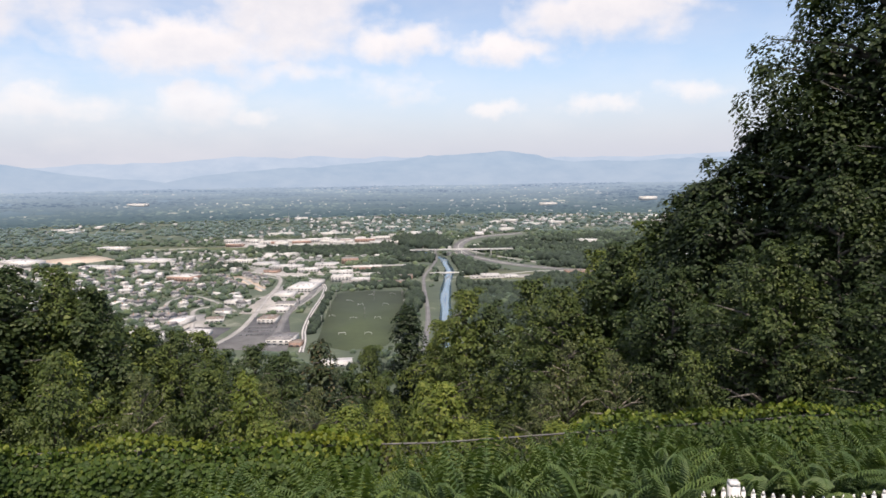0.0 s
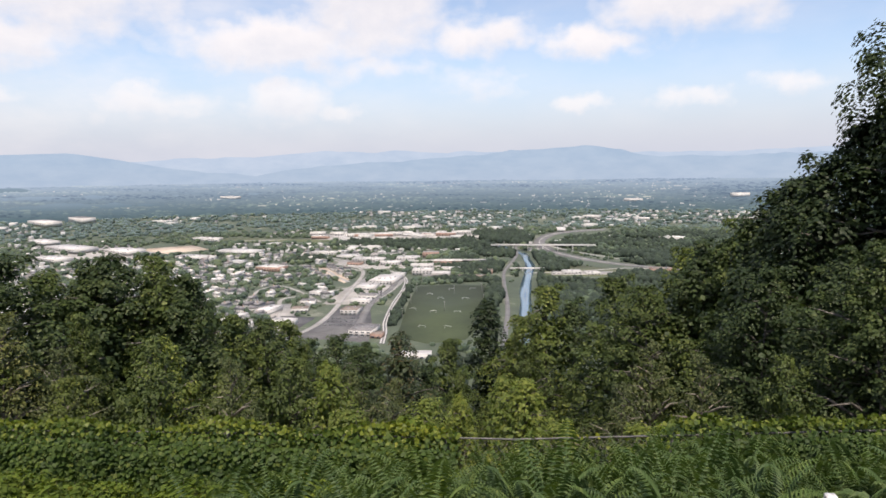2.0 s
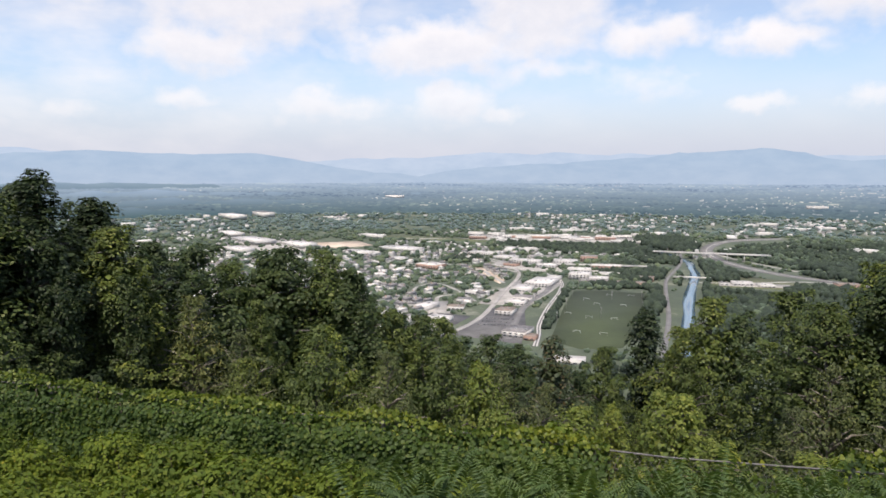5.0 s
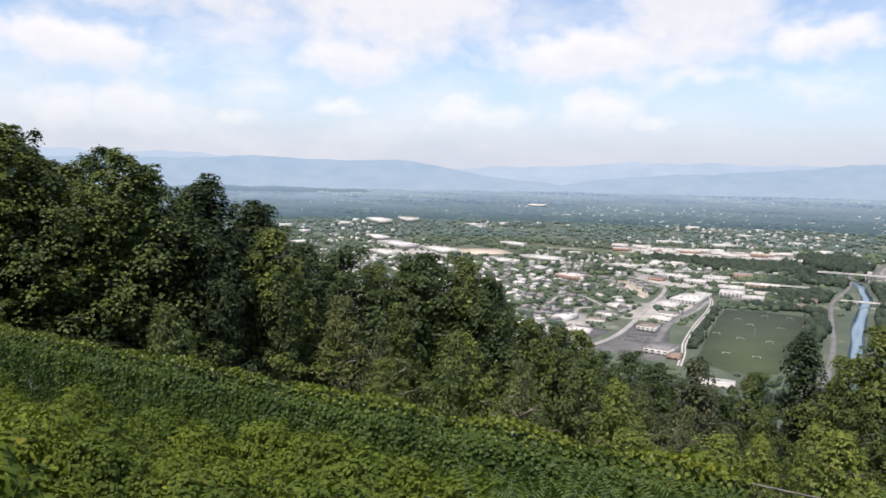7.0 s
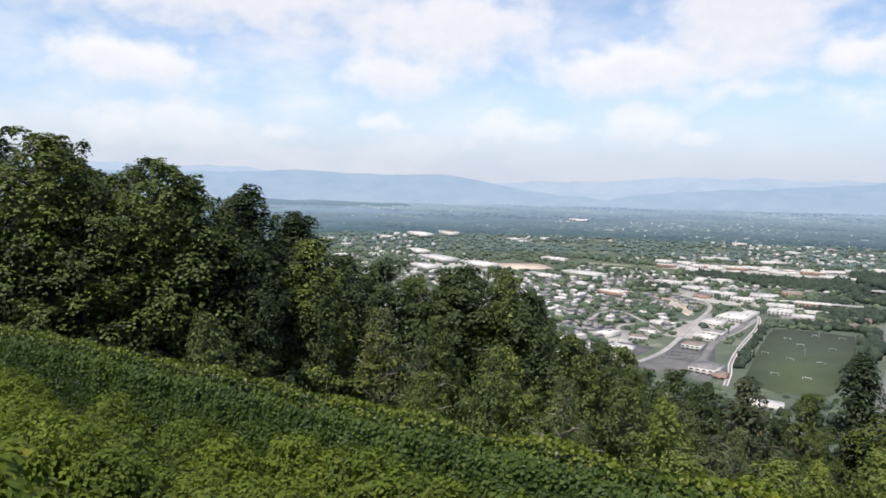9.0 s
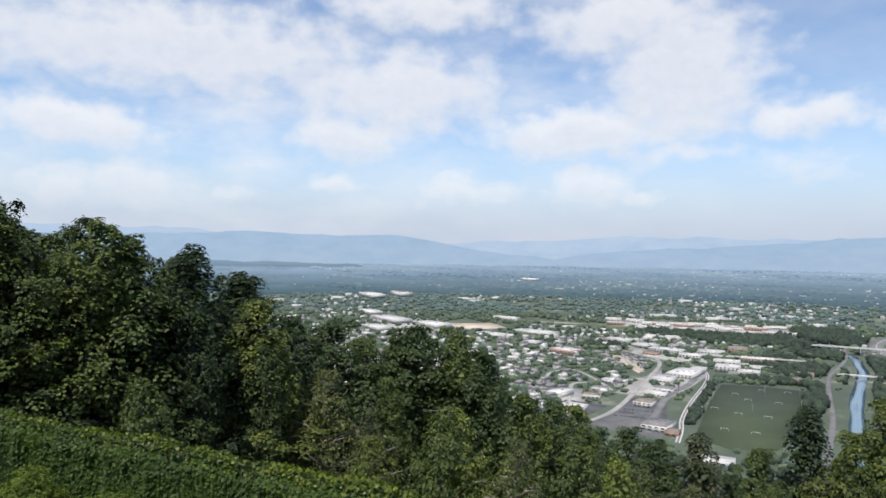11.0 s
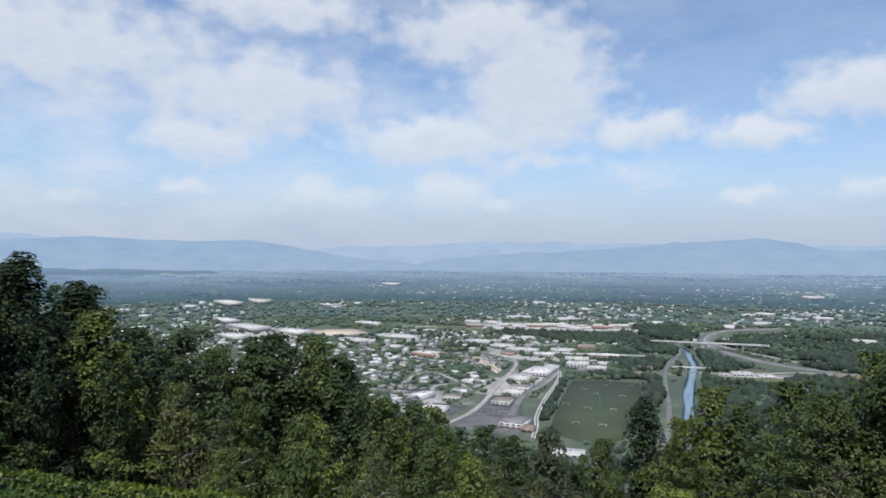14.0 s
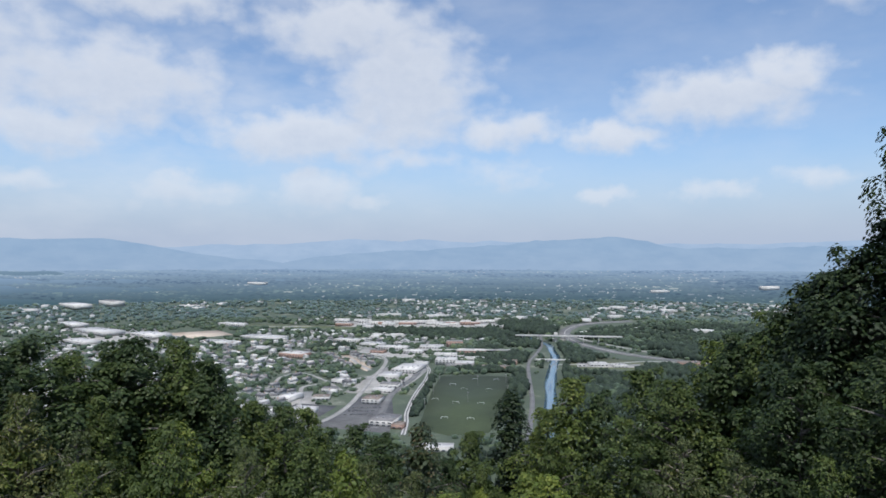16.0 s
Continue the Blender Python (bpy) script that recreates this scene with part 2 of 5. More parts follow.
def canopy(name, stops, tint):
    """Crowns far below: clumps of green, with a pale sheen that stands in for haze."""
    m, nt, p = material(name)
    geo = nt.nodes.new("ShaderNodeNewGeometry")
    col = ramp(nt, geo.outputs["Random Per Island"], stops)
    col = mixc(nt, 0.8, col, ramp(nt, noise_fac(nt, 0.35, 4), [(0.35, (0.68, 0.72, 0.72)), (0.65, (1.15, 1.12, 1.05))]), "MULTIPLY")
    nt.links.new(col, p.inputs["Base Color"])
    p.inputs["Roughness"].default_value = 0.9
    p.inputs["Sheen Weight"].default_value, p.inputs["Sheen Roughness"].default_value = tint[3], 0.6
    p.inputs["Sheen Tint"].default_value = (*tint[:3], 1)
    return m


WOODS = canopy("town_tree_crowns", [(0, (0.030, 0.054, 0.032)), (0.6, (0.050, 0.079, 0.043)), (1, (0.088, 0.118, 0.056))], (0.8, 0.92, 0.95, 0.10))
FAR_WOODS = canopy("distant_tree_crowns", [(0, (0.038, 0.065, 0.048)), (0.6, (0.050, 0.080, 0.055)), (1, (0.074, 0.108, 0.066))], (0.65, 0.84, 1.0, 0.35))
# dark grove green, taken darker still to stand for cloud shadow and shaded gaps
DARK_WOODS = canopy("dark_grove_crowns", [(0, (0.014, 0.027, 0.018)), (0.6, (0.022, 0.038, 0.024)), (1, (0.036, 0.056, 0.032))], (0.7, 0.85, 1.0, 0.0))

WHITE_ROOF = surface("white_membrane_roof", [(0.3, (0.54, 0.53, 0.52)), (0.7, (0.70, 0.69, 0.67))], 0.05, 0.7, vary=0.35)
GREY_ROOF = surface("grey_shingle_roof", [(0.3, (0.19, 0.19, 0.20)), (0.7, (0.36, 0.35, 0.34))], 0.2, 0.85, vary=0.6)
BROWN_ROOF = surface("brown_roof", [(0.3, (0.19, 0.155, 0.135)), (0.7, (0.31, 0.26, 0.225))], 0.2, 0.85, vary=0.4)
PALE_WALL = surface("pale_siding", [(0.3, (0.48, 0.47, 0.44)), (0.7, (0.66, 0.65, 0.62))], 0.1, 0.75, vary=0.35)
BRICK_WALL = surface("red_brick_wall", [(0.3, (0.30, 0.19, 0.145)), (0.7, (0.44, 0.30, 0.24))], 0.3, 0.85, vary=0.3)
GLASS_DARK, gnt, gp = material("dark_window_glass")
gp.inputs["Base Color"].default_value, gp.inputs["Roughness"].default_value = (0.05, 0.06, 0.07, 1), 0.12
CAR_PAINT = surface("car_paint", [(0.3, (0.30, 0.30, 0.31)), (0.7, (0.50, 0.50, 0.50))], 0.3, 0.25, 0.2, vary=0.9)
ASPHALT = surface("asphalt", [(0.3, (0.075, 0.075, 0.08)), (0.7, (0.15, 0.15, 0.15))], 0.04, 0.9)
CONCRETE = surface("pale_concrete", [(0.3, (0.26, 0.255, 0.24)), (0.7, (0.42, 0.405, 0.38))], 0.03, 0.85)
GREY_LANE = surface("worn_grey_roadway", [(0.3, (0.12, 0.12, 0.125)), (0.7, (0.21, 0.21, 0.205))], 0.03, 0.9)
PALE_CONCRETE = surface("sunlit_bridge_concrete", [(0.3, (0.50, 0.49, 0.47)), (0.7, (0.62, 0.60, 0.57))], 0.05, 0.8)
DIRT = surface("bare_earth", [(0.3, (0.38, 0.30, 0.23)), (0.7, (0.58, 0.50, 0.41))], 0.02, 0.95)
LAWN = surface("mown_sports_grass", [(0.3, (0.034, 0.050, 0.026)), (0.7, (0.054, 0.074, 0.036))], 0.012, 0.9, fine=0.12)
MEADOW = surface("dry_meadow", [(0.3, (0.075, 0.10, 0.05)), (0.7, (0.15, 0.16, 0.09))], 0.02, 0.95)
PAINT = surface("white_line_paint", [(0.3, (0.7, 0.7, 0.7)), (0.7, (0.85, 0.85, 0.85))], 1.0, 0.6)
WEATHERED = surface("weathered_fence_metal", [(0.3, (0.09, 0.09, 0.085)), (0.7, (0.20, 0.19, 0.18))], 9.0, 0.7, 0.4, bump_by=0.002)
STEEL = surface("galvanised_steel", [(0.3, (0.26, 0.27, 0.27)), (0.7, (0.40, 0.40, 0.40))], 9.0, 0.6, 0.5, bump_by=0.002)
VINYL = surface("white_vinyl", [(0.3, (0.60, 0.60, 0.585)), (0.7, (0.72, 0.72, 0.705))], 3.0, 0.4)
BLACK_METAL = surface("black_painted_metal", [(0.3, (0.012, 0.012, 0.013)), (0.7, (0.03, 0.03, 0.03))], 8.0, 0.4)
SNAG_ROOF = surface("tan_metal_roof", [(0.3, (0.5, 0.48, 0.45)), (0.7, (0.7, 0.68, 0.64))], 0.1, 0.5)

WATER, wnt, wp = material("river_water")
wp.inputs["Base Color"].default_value, wp.inputs["Roughness"].default_value = (0.09, 0.15, 0.20, 1), 0.08
bump(wnt, wp, noise_fac(wnt, 0.25, 4, stretch=(1, 0.4, 1)), 0.06, 0.05)

# ground: leaf litter and weeds on the hill, grass and pale lots in the valley
GROUND, gn, gpb = material("hill_and_valley_ground")
litter = ramp(gn, noise_fac(gn, 1.6, 6, 0.65), [(0.3, (0.025, 0.02, 0.013)), (0.5, (0.05, 0.046, 0.024)), (0.7, (0.035, 0.06, 0.02))])
town = ramp(gn, noise_fac(gn, 0.011, 9, 0.75), [(0.36, (0.030, 0.048, 0.024)), (0.56, (0.054, 0.075, 0.037)), (0.67, (0.17, 0.175, 0.13)), (0.75, (0.42, 0.40, 0.35))])
geo = gn.nodes.new("ShaderNodeNewGeometry")
gsep = gn.nodes.new("ShaderNodeSeparateXYZ")
gn.links.new(geo.outputs["Position"], gsep.inputs[0])
hgt = gn.nodes.new("ShaderNodeMapRange")
gn.links.new(gsep.outputs[2], hgt.inputs["Value"])
hgt.inputs["From Min"].default_value, hgt.inputs["From Max"].default_value = -205.0, -150.0
dist = gn.nodes.new("ShaderNodeVectorMath")
dist.operation = "LENGTH"
gn.links.new(geo.outputs["Position"], dist.inputs[0])
near = gn.nodes.new("ShaderNodeMapRange")
gn.links.new(dist.outputs["Value"], near.inputs["Value"])
near.inputs["From Min"].default_value, near.inputs["From Max"].default_value = 700.0, 500.0
gn.links.new(mixc(gn, near.outputs[0], town, litter), gpb.inputs["Base Color"])
gpb.inputs["Roughness"].default_value = 0.95
# faint sheen imitates haze over the valley floor
gpb.inputs["Sheen Weight"].default_value, gpb.inputs["Sheen Roughness"].default_value = 0.1, 0.6
bump(gn, gpb, noise_fac(gn, 4.0, 5), 0.5, 0.05)


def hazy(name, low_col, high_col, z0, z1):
    """Far backdrop seen through many kilometres of air: the light scattered in front of it is painted in as a glow."""
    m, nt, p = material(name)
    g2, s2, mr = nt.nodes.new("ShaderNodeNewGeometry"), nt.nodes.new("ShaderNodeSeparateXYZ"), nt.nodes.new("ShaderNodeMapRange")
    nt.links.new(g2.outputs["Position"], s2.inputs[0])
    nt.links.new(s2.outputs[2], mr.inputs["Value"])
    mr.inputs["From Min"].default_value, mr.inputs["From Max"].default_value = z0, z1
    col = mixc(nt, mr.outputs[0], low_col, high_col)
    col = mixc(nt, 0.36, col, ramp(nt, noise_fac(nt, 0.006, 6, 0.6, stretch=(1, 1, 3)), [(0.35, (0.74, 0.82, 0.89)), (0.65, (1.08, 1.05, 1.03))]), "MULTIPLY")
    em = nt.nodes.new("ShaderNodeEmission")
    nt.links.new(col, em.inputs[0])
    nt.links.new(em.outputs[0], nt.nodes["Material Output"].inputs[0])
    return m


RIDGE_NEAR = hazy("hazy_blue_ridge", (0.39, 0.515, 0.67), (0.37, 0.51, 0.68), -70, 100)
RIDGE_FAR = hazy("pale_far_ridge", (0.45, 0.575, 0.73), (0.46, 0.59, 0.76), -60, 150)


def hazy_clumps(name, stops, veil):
    """Far backdrop woods and roofs, each clump its own tone, with haze painted into the glow: paler the further off and
    higher they lie.
    """
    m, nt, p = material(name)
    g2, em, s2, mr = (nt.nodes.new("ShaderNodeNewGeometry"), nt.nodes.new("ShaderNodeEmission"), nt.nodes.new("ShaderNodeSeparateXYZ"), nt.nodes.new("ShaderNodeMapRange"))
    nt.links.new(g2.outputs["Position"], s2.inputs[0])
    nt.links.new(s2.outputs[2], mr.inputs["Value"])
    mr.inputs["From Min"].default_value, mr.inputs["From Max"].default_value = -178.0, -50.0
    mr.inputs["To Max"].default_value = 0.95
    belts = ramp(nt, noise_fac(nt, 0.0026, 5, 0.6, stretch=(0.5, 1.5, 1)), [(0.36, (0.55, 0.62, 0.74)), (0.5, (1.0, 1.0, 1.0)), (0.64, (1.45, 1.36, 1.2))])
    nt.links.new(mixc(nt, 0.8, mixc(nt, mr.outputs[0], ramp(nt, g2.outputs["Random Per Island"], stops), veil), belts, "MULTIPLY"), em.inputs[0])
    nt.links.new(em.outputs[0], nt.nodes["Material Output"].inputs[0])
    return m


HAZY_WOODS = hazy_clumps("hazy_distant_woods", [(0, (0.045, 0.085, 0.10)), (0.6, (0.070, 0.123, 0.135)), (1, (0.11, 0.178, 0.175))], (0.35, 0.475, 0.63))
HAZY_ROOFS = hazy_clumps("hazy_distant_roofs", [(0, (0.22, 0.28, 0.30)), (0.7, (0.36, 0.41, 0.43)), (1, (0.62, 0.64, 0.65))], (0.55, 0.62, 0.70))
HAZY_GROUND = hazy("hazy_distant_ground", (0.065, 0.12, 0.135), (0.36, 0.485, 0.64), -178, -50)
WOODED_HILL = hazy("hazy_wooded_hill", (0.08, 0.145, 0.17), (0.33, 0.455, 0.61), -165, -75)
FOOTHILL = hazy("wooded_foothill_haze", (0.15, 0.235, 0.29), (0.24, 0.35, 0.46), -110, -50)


# ---- mesh helpers ----
def tri_mesh(name, verts, tris, mat, smooth=False):
    verts, tris = np.asarray(verts, np.float32), np.asarray(tris, np.int32)
    me = bpy.data.meshes.new(name)
    me.vertices.add(len(verts))
    me.vertices.foreach_set("co", verts.ravel())
    me.loops.add(tris.size)
    me.loops.foreach_set("vertex_index", tris.ravel())
    me.polygons.add(len(tris))
    me.polygons.foreach_set("loop_start", np.arange(0, tris.size, 3, dtype=np.int32))
    if smooth:
        me.polygons.foreach_set("use_smooth", np.ones(len(tris), bool))
    me.materials.append(mat)
    me.update(calc_edges=True)
    return me


class Build:
    """Gathers triangles of one mesh."""

    def __init__(self):
        self.v, self.t, self.n = [], [], 0

    def add(self, v, t):
        v = np.asarray(v, float)
        self.v.append(v)
        self.t.append(np.asarray(t, int) + self.n)
        self.n += len(v)
        return self

    def box(self, cx, cy, z0, sx, sy, sz, turn=0.0, taper=1.0):
        c, s = math.cos(turn), math.sin(turn)
        pts = []
        for z, k in ((z0, 1.0), (z0 + sz, taper)):
            for a, b in ((-1, -1), (1, -1), (1, 1), (-1, 1)):
                x, y = a * sx / 2 * k, b * sy / 2 * k
                pts.append((cx + c * x - s * y, cy + s * x + c * y, z))
        return self.add(pts, [(0, 2, 1), (0, 3, 2), (4, 5, 6), (4, 6, 7), (0, 1, 5), (0, 5, 4), (1, 2, 6), (1, 6, 5), (2, 3, 7), (2, 7, 6), (3, 0, 4), (3, 4, 7)])

    def gable(self, cx, cy, z0, sx, sy, rise, turn=0.0, over=0.5):
        """A gable roof, its ridge along the local x, closed below."""
        c, s = math.cos(turn), math.sin(turn)
        hx, hy = sx / 2 + over, sy / 2 + over
        pts = []
        for x, y, z in ((-hx, -hy, 0), (hx, -hy, 0), (hx, hy, 0), (-hx, hy, 0), (-hx, 0, rise), (hx, 0, rise)):
            pts.append((cx + c * x - s * y, cy + s * x + c * y, z0 + z))
        return self.add(pts, [(0, 1, 5), (0, 5, 4), (2, 3, 4), (2, 4, 5), (0, 4, 3), (1, 2, 5), (0, 2, 1), (0, 3, 2)])

    def tube(self, pts, radii, sides=7):
        pts = np.asarray(pts, float)
        v, t = [], []
        for i, (p, r) in enumerate(zip(pts, radii)):
            d = pts[min(i + 1, len(pts) - 1)] - pts[max(i - 1, 0)]
            d = d / (np.linalg.norm(d) + 1e-9)
            u = np.cross(d, (0.0, 0.3, 1.0) if abs(d[2]) < 0.9 else (1.0, 0.0, 0.0))
            u = u / (np.linalg.norm(u) + 1e-9)
            w = np.cross(d, u)
            for k in range(sides):
                a = 2 * math.pi * k / sides
                v.append(p + r * (math.cos(a) * u + math.sin(a) * w))
        for i in range(len(pts) - 1):
            for k in range(sides):
                a, b = i * sides + k, i * sides + (k + 1) % sides
                t += [(a, b, b + sides), (a, b + sides, a + sides)]
        n = len(v)
        v += [pts[0], pts[-1]]
        for k in range(sides):
            t += [(n, (k + 1) % sides, k), (n + 1, n - sides + k, n - sides + (k + 1) % sides)]
        return self.add(v, t)

    def strip(self, line, width, lift, ground=True):
        """A flat ribbon along a line on the ground, with a little thickness."""
        line = np.asarray(line, float)
        v, t = [], []
        for i, p in enumerate(line):
            d = line[min(i + 1, len(line) - 1)] - line[max(i - 1, 0)]
            n = np.array((-d[1], d[0])) / (np.hypot(d[0], d[1]) + 1e-9)
            w = width[i] if isinstance(width, (list, tuple)) else width
            for s in (-0.5, 0.5):
                q = p[:2] + n * s * w
                z = (ground_z(q[0], q[1]) if ground else p[2]) + lift
                v.append((q[0], q[1], z))
            if i:
                a = 2 * i - 2
                t += [(a, a + 1, a + 3), (a, a + 3, a + 2)]
        n = len(v)
        low = [(x, y, z - 0.5) for x, y, z in v]
        t2 = [(a + n, c + n, b + n) for a, b, c in t]
        for i in range(n // 2 - 1):
            a = 2 * i
            t2 += [(a, a + 2, a + 2 + n), (a, a + 2 + n, a + n), (a + 1, a + 1 + n, a + 3 + n), (a + 1, a + 3 + n, a + 3)]
        return self.add(v + low, t + t2)

    def mesh(self, name, mat, smooth=False):
        return tri_mesh(name, np.concatenate(self.v), np.concatenate(self.t), mat, smooth)


def thing(name, label, category, group="", kind="", at=(0, 0, 0)):
    ob = new(name)
    ob.empty_display_size = 0.3
    ob.location = at
    return tagged(ob, label, category, group, kind)


def part(name, me, parent, label="", kind=""):
    ob = new(name, me)
    ob.parent = parent
    return tagged(ob, label, kind=kind)


def solid(name, me, label, category, group="", kind="", at=(0, 0, 0)):
    ob = new(name, me)
    ob.location = at
    return tagged(ob, label, category, group, kind)


def smooth(a, b, x):
    t = np.clip((np.asarray(x, float) - a) / (b - a), 0, 1)
    return t * t * (3 - 2 * t)


def curve(points, n):
    """A smooth line through points (Catmull-Rom)."""
    p = np.asarray(points, float)
    p = np.vstack([2 * p[0] - p[1], p, 2 * p[-1] - p[-2]])
    out = []
    for i in range(1, len(p) - 2):
        for k in range(n):
            u = k / n
            out.append(0.5 * (2 * p[i] + (p[i + 1] - p[i - 1]) * u + (2 * p[i - 1] - 5 * p[i] + 4 * p[i + 1] - p[i + 2]) * u**2
                              + (3 * p[i] - p[i - 1] - 3 * p[i + 1] + p[i + 2]) * u**3))
    out.append(p[-2])
    return np.array(out)


# ---- the lie of the land ----
VALLEY = -225.0


def fence_y(x):
    return 9.45 + 0.15 * x if x > 0 else 9.45 + 0.02 * x - 0.0024 * x * x


def ground_z(x, y):
    r = math.hypot(x, y)
    s = y - fence_y(max(-30.0, min(30.0, x)))
    up = float(np.interp(s, [-12.0, -9.0, -6.0, -2.0, 0.0], [3.5, 2.9, 2.0, 0.75, 0.0]))
    ahead = float(smooth(-0.25, 0.15, y / (r + 1e-6)))
    fall = max(0.0, s) * ahead + max(0.0, r - 60.0) * (1 - ahead)
    fall = min(fall, max(0.0, r - 9.0) if y > 0 else fall)
    down = float(np.interp(fall, [0, 10, 60, 200, 420, 560, 700], [0, 4.6, 31, 96, 190, 220, 229]))
    rise = max(0.0, r - 2000.0) / 2700.0 * 165.0
    z = up - down
    if r > 450:
        z = max(z, VALLEY) if r < 760 else VALLEY
        z = VALLEY + (z - VALLEY) * float(1 - smooth(560, 760, r))
    return z + rise


radii = np.concatenate([np.arange(0.4, 24, 0.8), np.arange(24, 80, 3), np.arange(80, 800, 24), np.arange(800, 2000, 100), np.arange(2000, 4990, 110), [4985]])
SEG = 200
gv, gt = [], []
for i, r in enumerate(radii):
    for k in range(SEG):
        a = 2 * math.pi * k / SEG
        x, y = r * math.sin(a), r * math.cos(a)
        b = 0.12 * noise.noise(Vector((x * 0.5, y * 0.5, 0))) if 3.5 < r < 80 else 0.0
        gv.append((x, y, ground_z(x, y) + b))
for i in range(len(radii) - 1):
    for k in range(SEG):
        a, b = i * SEG + k, i * SEG + (k + 1) % SEG
        gt += [(a, a + SEG, b + SEG), (a, b + SEG, b)]
gv.append((0.0, 0.0, ground_z(0, 0)))
gt += [(len(gv) - 1, k, (k + 1) % SEG) for k in range(SEG)]
solid("ground", tri_mesh("ground", gv, gt, GROUND, True), "wooded hillside falling to a wide green valley floor", "ground", kind="structure")

# ---- far ridges ----
AZ_RIDGE = [-95, -70, -60, -55.3, -51.6, -48.5, -46, -42, -38, -34.8, -30, -26.5, -21.7, -16.3, -9.8, -4.7, 1.3, 5.3, 8.3, 12, 17, 21.5, 30, 45, 70, 95]
EL_FAR = [1.3, 1.7, 1.8, 1.74, 1.84, 1.55, 1.5, 1.25, 1.1, 1.0, 0.95, 1.15, 1.3, 1.66, 1.6, 1.5, 1.45, 1.3, 1.3, 1.25, 1.3, 1.4, 1.3, 1.2, 1.2, 1.2]
EL_NEAR = [0.6, 0.9, 1.2, 1.3, 1.4, 1.5, 1.68, 1.45, 1.5, 1.58, 0.8, 0.2, -0.1, 0.5, 0.9, 1.2, 1.68, 1.93, 1.3, 0.9, 0.95, 1.1, 1.0, 0.8, 0.7, 0.6]


def ridge(name, els, dist_m, mat, seed, label, rough=0.08, foot_z=-110.0):
    v, t, n, rows = [], [], 260, 7
    for i in range(n):
        az = -95 + 190 * i / (n - 1)
        el = float(np.interp(az, AZ_RIDGE, els)) + rough * noise.fractal(Vector((az * 0.35, seed, 0)), 0.7, 2.0, 5)
        top = 5.4 + dist_m * math.tan(radians(el))
        for k in range(rows):
            f = k / (rows - 1)
            d = dist_m - 160 * (1 - f) + 25 * noise.noise(Vector((az * 0.4, f * 2, seed)))
            z = foot_z + (top - foot_z) * f ** 0.8
            v.append((d * math.sin(radians(az)), d * math.cos(radians(az)), z))
    for i in range(n - 1):
        for k in range(rows - 1):
            a = i * rows + k
            t += [(a, a + 1, a + rows + 1), (a, a + rows + 1, a + rows)]
    solid(name, tri_mesh(name, v, t, mat, True), label, "mountains", kind="structure")


ring_v, ring_t = [], []
for i, r in enumerate(np.arange(2880, 4800, 190)):
    for k in range(91):
        a = radians(-80 + 160 * k / 90)
        ring_v.append((r * math.sin(a), r * math.cos(a), ground_z(r * math.sin(a), r * math.cos(a)) + (0.8 if i else -1.0)))
for i in range(len(ring_v) // 91 - 1):
    for k in range(90):
        a = i * 91 + k
        ring_t += [(a, a + 91, a + 92), (a, a + 92, a + 1)]
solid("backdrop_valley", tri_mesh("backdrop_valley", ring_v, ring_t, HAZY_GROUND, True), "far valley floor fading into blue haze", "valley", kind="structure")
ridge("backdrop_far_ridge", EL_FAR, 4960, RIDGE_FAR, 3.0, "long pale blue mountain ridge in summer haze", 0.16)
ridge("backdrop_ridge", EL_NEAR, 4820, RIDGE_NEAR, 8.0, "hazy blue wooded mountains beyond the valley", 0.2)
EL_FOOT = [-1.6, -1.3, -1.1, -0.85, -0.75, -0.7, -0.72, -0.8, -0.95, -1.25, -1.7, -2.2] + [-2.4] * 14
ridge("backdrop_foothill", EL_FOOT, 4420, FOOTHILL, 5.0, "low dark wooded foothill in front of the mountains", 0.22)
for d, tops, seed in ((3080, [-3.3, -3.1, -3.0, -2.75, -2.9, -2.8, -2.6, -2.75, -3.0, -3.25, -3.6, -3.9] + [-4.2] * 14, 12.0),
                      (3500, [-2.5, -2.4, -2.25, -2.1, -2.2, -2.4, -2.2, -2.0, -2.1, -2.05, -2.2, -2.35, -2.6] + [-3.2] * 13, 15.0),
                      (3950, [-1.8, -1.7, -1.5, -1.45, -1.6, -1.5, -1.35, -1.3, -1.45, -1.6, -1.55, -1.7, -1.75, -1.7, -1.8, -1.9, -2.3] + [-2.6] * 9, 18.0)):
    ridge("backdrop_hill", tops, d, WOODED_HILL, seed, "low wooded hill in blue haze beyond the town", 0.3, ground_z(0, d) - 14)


# ---- trees of the hillside ----
def leaf_cloud(b, centres, sizes, count, length, r, droop=0.25, flat=0.45, cap=0.7):
    """Folded leaves over rounded clumps: most on the upper side, each facing outwards and up."""
    centres, sizes = np.asarray(centres, float), np.asarray(sizes, float)
    pick = np.repeat(np.arange(len(centres)), count)
    n = len(pick)
    off = r.normal(size=(n, 3))
    off /= np.linalg.norm(off, axis=1)[:, None] + 1e-9
    off[:, 2] = np.where(r.random(n) < cap, np.abs(off[:, 2]), off[:, 2])
    face = off * 0.75 + (0.0, 0.0, 0.55) + r.normal(size=(n, 3)) * 0.3
    off *= (r.random(n) ** 0.38)[:, None]
    off[:, 2] *= flat
    set_leaves(b, centres[pick] + off * sizes[pick][:, None], off * (1, 1, 0.4) + r.normal(size=(n, 3)) * 0.5 - (0, 0, droop), face, length, r)


